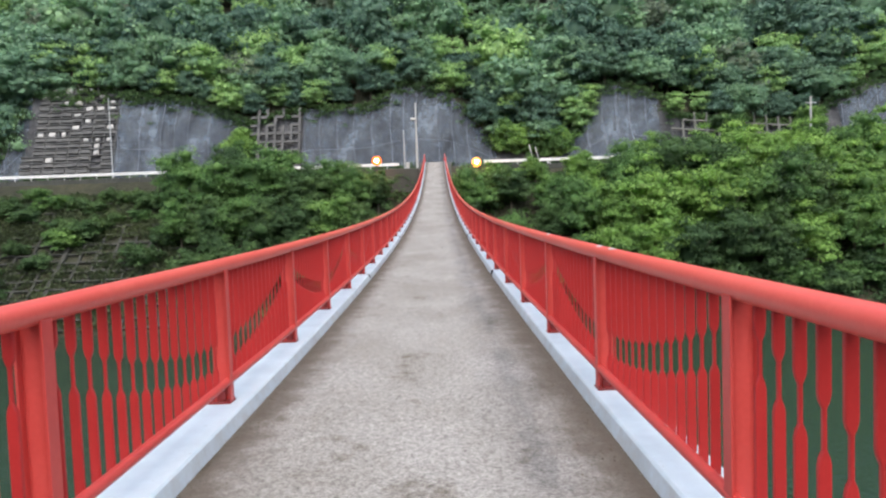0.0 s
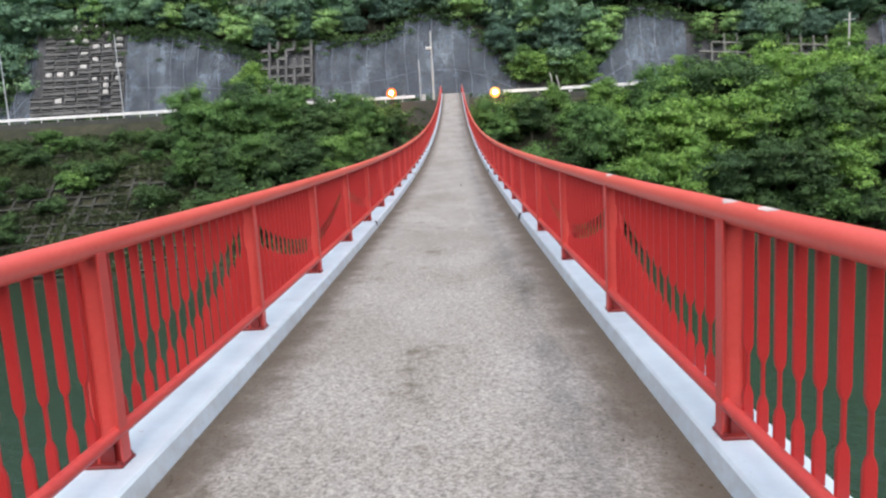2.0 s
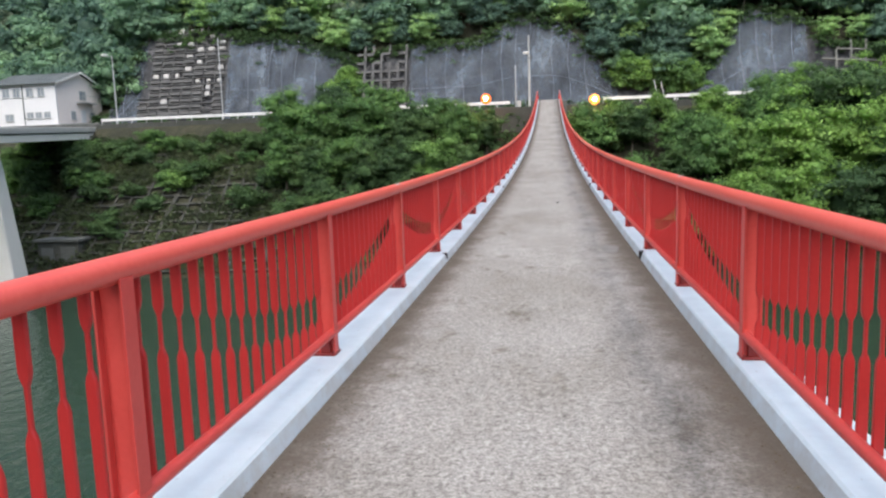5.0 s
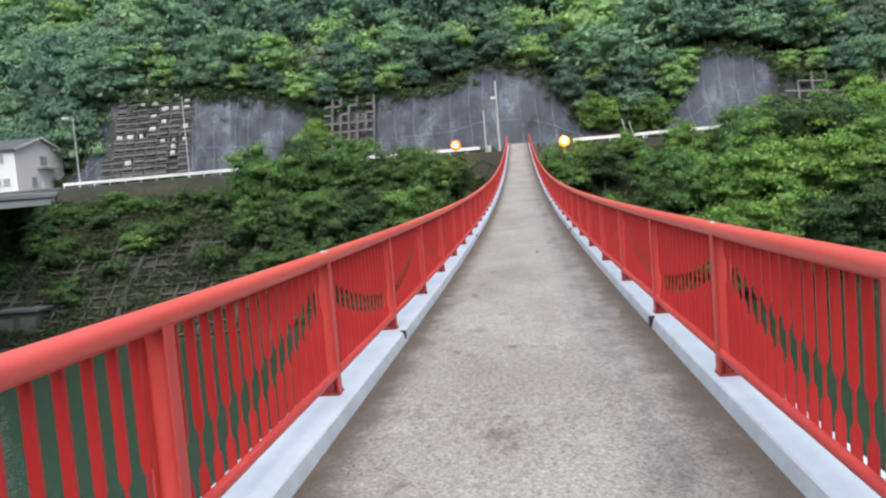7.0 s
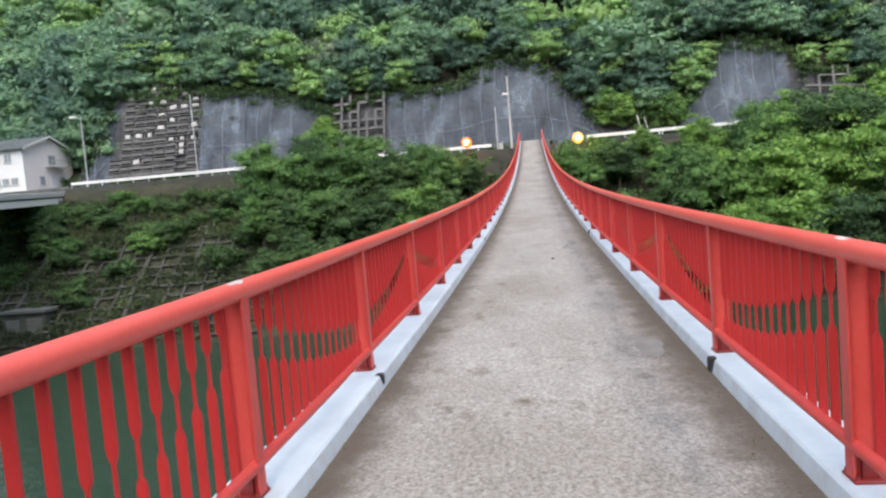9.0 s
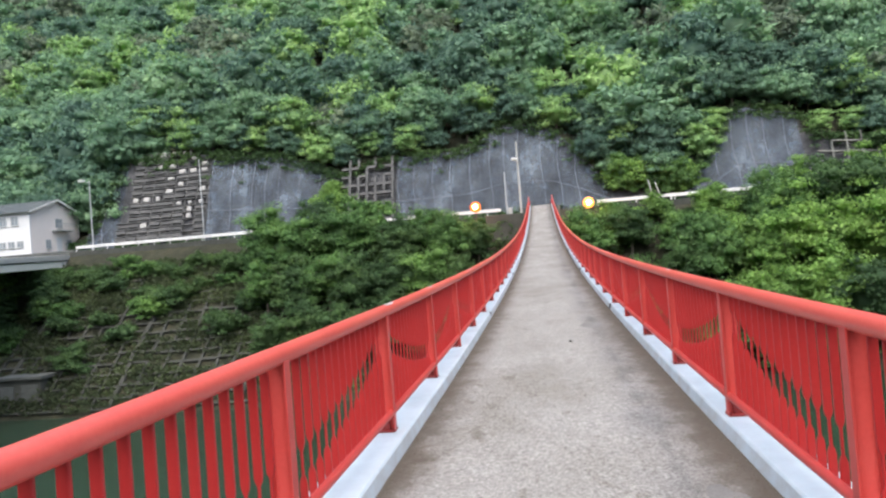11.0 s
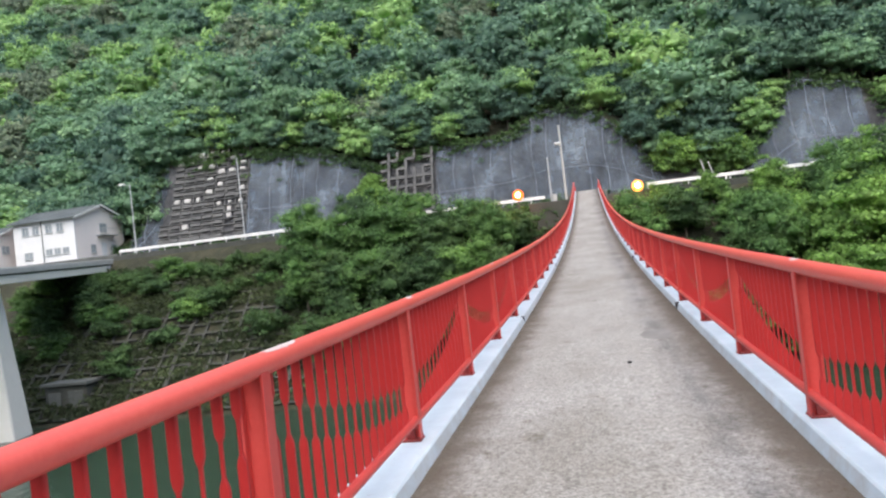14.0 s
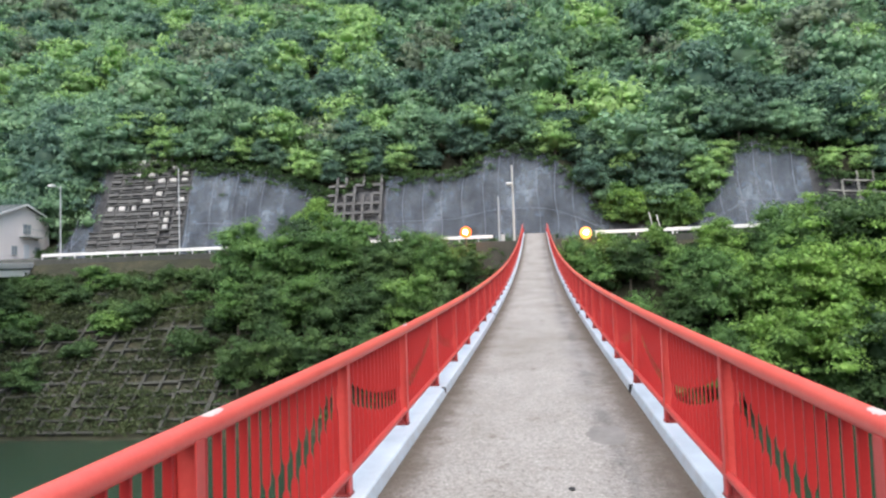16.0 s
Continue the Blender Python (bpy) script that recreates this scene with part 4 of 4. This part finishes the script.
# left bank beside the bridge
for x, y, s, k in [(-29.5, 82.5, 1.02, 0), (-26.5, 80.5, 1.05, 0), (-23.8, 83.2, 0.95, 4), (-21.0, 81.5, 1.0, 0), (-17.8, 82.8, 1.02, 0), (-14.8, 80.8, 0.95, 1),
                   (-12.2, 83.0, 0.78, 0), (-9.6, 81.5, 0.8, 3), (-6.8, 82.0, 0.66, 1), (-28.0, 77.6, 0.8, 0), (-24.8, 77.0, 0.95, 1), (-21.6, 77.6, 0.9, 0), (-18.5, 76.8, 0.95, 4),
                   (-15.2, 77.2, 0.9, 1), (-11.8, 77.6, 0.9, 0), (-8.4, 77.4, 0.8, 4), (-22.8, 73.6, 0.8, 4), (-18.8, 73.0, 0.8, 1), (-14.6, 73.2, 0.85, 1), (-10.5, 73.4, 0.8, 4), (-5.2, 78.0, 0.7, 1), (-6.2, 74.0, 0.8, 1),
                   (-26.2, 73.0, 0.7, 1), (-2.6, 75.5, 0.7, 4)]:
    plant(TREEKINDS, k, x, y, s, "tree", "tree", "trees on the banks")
# right bank
for row, (y, n, x0, x1, s0, s1) in enumerate(((84.0, 13, 8.0, 62, 0.55, 0.62), (81.0, 15, 5.0, 64, 0.75, 1.0), (77.2, 16, 4.0, 64, 0.85, 1.05), (73.5, 16, 3.5, 62, 0.85, 1.0))):
    for i in range(n):
        x = x0 + (x1 - x0) * (i + rt.uniform(-0.3, 0.3)) / (n - 1)
        tall = 1.0 + (0.42 if x > 20 else (0.1 if x > 14 else -0.1)) * (1 if row < 3 else 0.4)
        plant(TREEKINDS, rt.choice((0, 2, 2, 3, 1, 5, 2) if x > 16 else (0, 1, 4, 0, 3)), x, y + rt.uniform(-1, 1), rt.uniform(s0, s1) * tall, "tree", "tree", "trees on the banks")
# shrubs over the lattice bank
for i in range(46):
    x = rt.uniform(-62, -30)
    s_up = rt.uniform(14.5, 21) if i % 2 else rt.uniform(5, 18)
    if -46 < x < -33 and s_up < 13 and rt.random() < 0.6:
        continue
    p = bank_at(x, s_up)
    plant(SHRUBKINDS, rt.choice((0, 1, 1, 1)), p.x, p.y, rt.uniform(0.7, 1.35), "shrub", "shrub", "shrubs on the bank", 0.9)
for i in range(9):
    p = bank_at(rt.uniform(-64, -51), rt.uniform(9, 17))
    plant(TREEKINDS, rt.choice((1, 4, 0)), p.x, p.y, rt.uniform(0.45, 0.62), "tree", "tree", "trees on the banks")

for i in range(18):
    p = bank_at(-57 + 1.6 * i + rt.uniform(-0.5, 0.5), rt.uniform(18.5, 21.5))
    plant(SHRUBKINDS, rt.choice((0, 1, 1)), p.x, p.y, rt.uniform(0.7, 1.15), "shrub", "shrub", "shrubs on the bank", 0.85)

for i in range(44):
    p = bank_at(5 + 1.35 * i + rt.uniform(-0.6, 0.6), rt.uniform(0.6, 3.2) + 1.5 * (i % 2))
    plant(SHRUBKINDS, rt.choice((0, 1, 1)), p.x, p.y, rt.uniform(1.1, 1.7), "shrub", "shrub", "shrubs on the bank", 0.9)
for x0, x1, n in ((-29, -3.4, 20), (3.6, 24, 18)):
    for i in range(n):
        x = x0 + (x1 - x0) * (i + rt.uniform(0.2, 0.8)) / n
        plant(SHRUBKINDS, rt.choice((0, 1, 0, 1, 2)), x, 85.7 + rt.uniform(-0.6, 0.3), rt.uniform(0.62, 0.95), "shrub", "shrub", "shrubs on the bank", 0.75)

# trees that fringe the cliff top
for i in range(150):
    x = -96 + 184 * (i % 75 + rt.uniform(-0.4, 0.4)) / 74
    c = float(cliff_top(x))
    if i < 75 and -64 < x < -56.5:
        continue
    y = 95 + c / 2.7 + (rt.uniform(0.1, 1.2) if i < 75 else rt.uniform(2.2, 4.5))
    plant(SLOPEKINDS, rt.randrange(6), x, y, rt.uniform(0.42, 0.75) if i < 75 else rt.uniform(0.8, 1.15), "tree", "tree", "trees on the slope")
for i in range(34):
    x = rt.choice((rt.uniform(9, 17), rt.uniform(38, 55), rt.uniform(-28, -24), rt.uniform(-100, -70)))
    plant(SHRUBKINDS, rt.randrange(3), x, 95.4 + rt.uniform(0, 1.5), rt.uniform(0.8, 1.5), "shrub", "shrub", "shrubs on the slope", 1.2)


# ---- the wooded hillside ----
def forest():
    base = [crown_arrays(nrng, r * 1.05, 7.8, 0.3, 1150, 0.33, 24) for r in (3.5, 3.2, 3.8, 3.0, 3.6, 3.3)]
    groups = {0: [], 1: [], 2: [], 3: []}
    pitch = 6.0
    for r in range(31):
        y = 101.5 + r * 4.7
        half_l, half_r = (y - 2) * 0.92, (y - 2) * 0.72
        n = int((half_l + half_r) / pitch)
        for c in range(n):
            x = -half_l + (c + 0.5 * (r % 2) + nrng.uniform(-0.32, 0.32)) * pitch
            yy = y + nrng.uniform(-1.3, 1.3)
            if r > 22 and x > -0.5 * yy:
                continue
            if yy < 95 + float(cliff_top(x)) / 2.7 + 3.5:
                continue
            k = int(nrng.integers(6))
            a, s = nrng.uniform(0, math.tau), nrng.uniform(0.85, 1.45)
            # lighter greens grow likelier uphill, where the haze would pale the woods
            up = min(r / 9, 1.0)
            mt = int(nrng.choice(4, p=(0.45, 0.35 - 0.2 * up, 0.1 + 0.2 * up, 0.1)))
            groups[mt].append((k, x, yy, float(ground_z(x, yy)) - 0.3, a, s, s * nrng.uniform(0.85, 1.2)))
    for mt, mat in enumerate(HAZYWOODS):
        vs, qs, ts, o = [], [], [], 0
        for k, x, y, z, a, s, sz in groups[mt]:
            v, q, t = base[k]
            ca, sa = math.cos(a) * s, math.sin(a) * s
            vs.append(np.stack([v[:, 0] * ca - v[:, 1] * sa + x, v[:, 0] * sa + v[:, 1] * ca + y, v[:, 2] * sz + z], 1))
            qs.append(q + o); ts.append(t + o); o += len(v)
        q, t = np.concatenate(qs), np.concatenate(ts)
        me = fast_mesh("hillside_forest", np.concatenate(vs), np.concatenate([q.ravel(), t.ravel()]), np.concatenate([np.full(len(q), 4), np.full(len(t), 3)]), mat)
        tagged(new("hillside_forest", me), ("green broadleaf forest covering the steep hillside", "dark green forest trees among the hillside woods", "bright fresh green forest trees on the hillside", "olive brown forest trees among the hillside woods")[mt], "forest", kind="stuff")


forest()


# ---- creepers and weeds ----
def tufts(name, label, count, place, size, mat, seed):
    rng = np.random.default_rng(seed)
    vs = []
    for i in range(count):
        p, r = place(rng)
        k = 16
        d = rng.normal(size=(k, 3)); d[:, 2] = np.abs(d[:, 2]) * 0.6
        c = np.array(p)[None] + d * r * np.array([0.55, 0.4, 0.4])
        u = rng.normal(size=(k, 3)); u /= np.linalg.norm(u, axis=1)[:, None]
        w = np.cross(u, rng.normal(size=(k, 3))); w /= np.linalg.norm(w, axis=1)[:, None]
        s = (size * rng.uniform(0.5, 1.3, k))[:, None]
        vs.append(np.stack([c - u * s, c + w * s * 0.5, c + u * s, c - w * s * 0.5], 1).reshape(-1, 3))
    v = np.concatenate(vs)
    n = len(v) // 4
    me = fast_mesh(name, v, np.arange(n * 4), np.full(n, 4), mat)
    tagged(new(name, me), label, "undergrowth", kind="stuff")


def on_bank(rng):
    x = rng.uniform(-64, -27)
    s = rng.uniform(4.5, 22)
    bare = s < 7 or (-44 < x < -33 and s < 17 and noise.noise(Vector((x * 0.35, s * 0.2, 9.0))) < 0.12)
    if bare and rng.random() < 0.55 or noise.noise(Vector((x * 0.22, s * 0.3, 3.0))) < -0.08 or rng.random() < 0.1:
        s = rng.uniform(14, 22) if rng.random() < 0.7 else rng.uniform(0.3, 5)
    p = bank_at(x, s, 0.15)
    return tuple(p), rng.uniform(0.5, 1.0)


tufts("bank_creeper", "green creepers and grass over the lattice bank", 5600, on_bank, 0.18, IVY, 31)


def under_trees(rng):
    x = rng.uniform(-28, 66)
    p = bank_at(x, rng.uniform(0.5, 21), 0.2)
    return tuple(p), rng.uniform(0.6, 1.2)


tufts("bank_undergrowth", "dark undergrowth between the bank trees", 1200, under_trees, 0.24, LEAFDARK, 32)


def cliff_fringe(rng):
    x = rng.uniform(-62, 64)
    c = float(cliff_top(x))
    h = c * (1.05 - abs(rng.normal(0, 0.09))) if rng.random() < 0.7 else rng.uniform(0, 0.9)
    return tuple(face_at(x, h, 0.45)), rng.uniform(0.4, 0.9)


tufts("cliff_weeds", "weeds along the rim and foot of the cliff", 1300, cliff_fringe, 0.24, LEAFDARK, 33)


# ---- worn paint on the handrails ----
def worn_patch(s, y0, length, lean, seed):
    rng = random.Random(seed)
    xc = CX + s * 1.165
    bm = bmesh.new()
    rows = []
    n = 7
    for i in range(n + 1):
        y = y0 + length * i / n
        half = math.radians(34) * (0.35 + 0.65 * math.sin(math.pi * (i + 0.35) / (n + 0.7))) * rng.uniform(0.7, 1.2)
        a0 = math.radians(90 + lean)
        rows.append([bm.verts.new((xc + 0.0442 * math.cos(a0 + half * k / 2), y, sag(y) + 0.843 + 0.0442 * math.sin(a0 + half * k / 2))) for k in (-2, -1, 0, 1, 2)])
    for p, q in zip(rows, rows[1:]):
        for k in range(4):
            bm.faces.new((p[k], p[k + 1], q[k + 1], q[k]))
    ob = new("worn_paint", mesh_of(bm, "worn_paint", WHITEWEAR))
    ob.parent = RAILS[s]
    ob["label"] = "bare pale patch where the red paint has worn off"


for i, (s, y, ln) in enumerate(((-1, 14.06, 0.28), (-1, 16.08, 0.16), (-1, 9.92, 0.14), (1, 3.92, 0.12), (1, 3.6, 0.12), (1, 5.9, 0.14), (1, 10.0, 0.1), (-1, 20.05, 0.15), (1, 16.0, 0.12), (1, 24.1, 0.2), (-1, 27.9, 0.2))):
    worn_patch(s, y, ln, 6 * s, i)


# ---- litter on the deck ----
def chips(name, label, count, place, mat, seed, lo, hi):
    rng = np.random.default_rng(seed)
    vs, lp, sz, o = [], [], [], 0
    for i in range(count):
        x, y, k = place(rng)
        r = rng.uniform(lo, hi) * k
        z = sag(y) - DROP
        a = rng.uniform(0, 6.28)
        n = 5
        ang = a + np.arange(n) * math.tau / n + rng.uniform(-0.4, 0.4, n)
        rad = r * rng.uniform(0.5, 1.2, n)
        top = np.stack([x + rad * np.cos(ang), y + rad * np.sin(ang) * 1.3, np.full(n, z + 0.003) + rng.uniform(0, 0.5, n) * r], 1)
        peak = np.array([[x, y, z + 0.004 + r * rng.uniform(0.3, 0.7)]])
        vs.append(np.concatenate([top, peak]))
        for j in range(n):
            lp += [o + j, o + (j + 1) % n, o + n]
            sz.append(3)
        o += n + 1
    tagged(new(name, fast_mesh(name, np.concatenate(vs), lp, np.array(sz), mat)), label, "litter", kind="stuff")


def along_kerb(rng):
    s = -1 if rng.random() < 0.62 else 1
    y = rng.uniform(-3, 34)
    d = abs(rng.normal(0, 0.075)) * (1.2 + noise.noise(Vector((y * 0.8, s * 3.0, 0))) * 1.6)
    return CX + s * (1.02 - min(abs(d), 0.45)), y, rng.uniform(0.5, 1.2)


chips("kerb_litter", "dry leaf crumbs and grit lying along the kerbs", 9000, along_kerb, LITTER, 41, 0.002, 0.008)
bm = bmesh.new()
bmesh.ops.create_icosphere(bm, subdivisions=2, radius=0.025)
for v in bm.verts:
    v.co *= 1 + 0.25 * noise.noise(v.co * 50)
    v.co.z *= 0.45
ob = new("dark_clod", mesh_of(bm, "dark_clod", BLACK))
ob.location = (0.13, 18.4, sag(18.4) - DROP + 0.01)
tagged(ob, "small dark clod lying on the deck", "clod")


def stain(x, y, rx, ry, seed):
    bm = bmesh.new()
    n = 26
    c = bm.verts.new((0, 0, sag(y) - DROP + 0.0025))
    ring = []
    for k in range(n):
        a = k * math.tau / n
        r = 1 + 0.35 * noise.noise(Vector((math.cos(a) * 1.7, math.sin(a) * 1.7, seed)))
        px, py = rx * r * math.cos(a), ry * r * math.sin(a)
        ring.append(bm.verts.new((px, py, sag(y + py) - DROP + 0.0025)))
    for k in range(n):
        bm.faces.new((c, ring[k], ring[(k + 1) % n]))
    ob = part("damp_stain", bm, STAIN, deck, "dark damp stain on the concrete")
    ob.location = (x, y, 0)


STAIN = surface("damp_deck", (0.115, 0.112, 0.106), (0.25, 0.243, 0.23), 3, 60, 0.85, 0.3, 0.004)
stain(0.50, 19.9, 0.17, 0.35, 1)
stain(0.68, 12.6, 0.10, 0.3, 2)
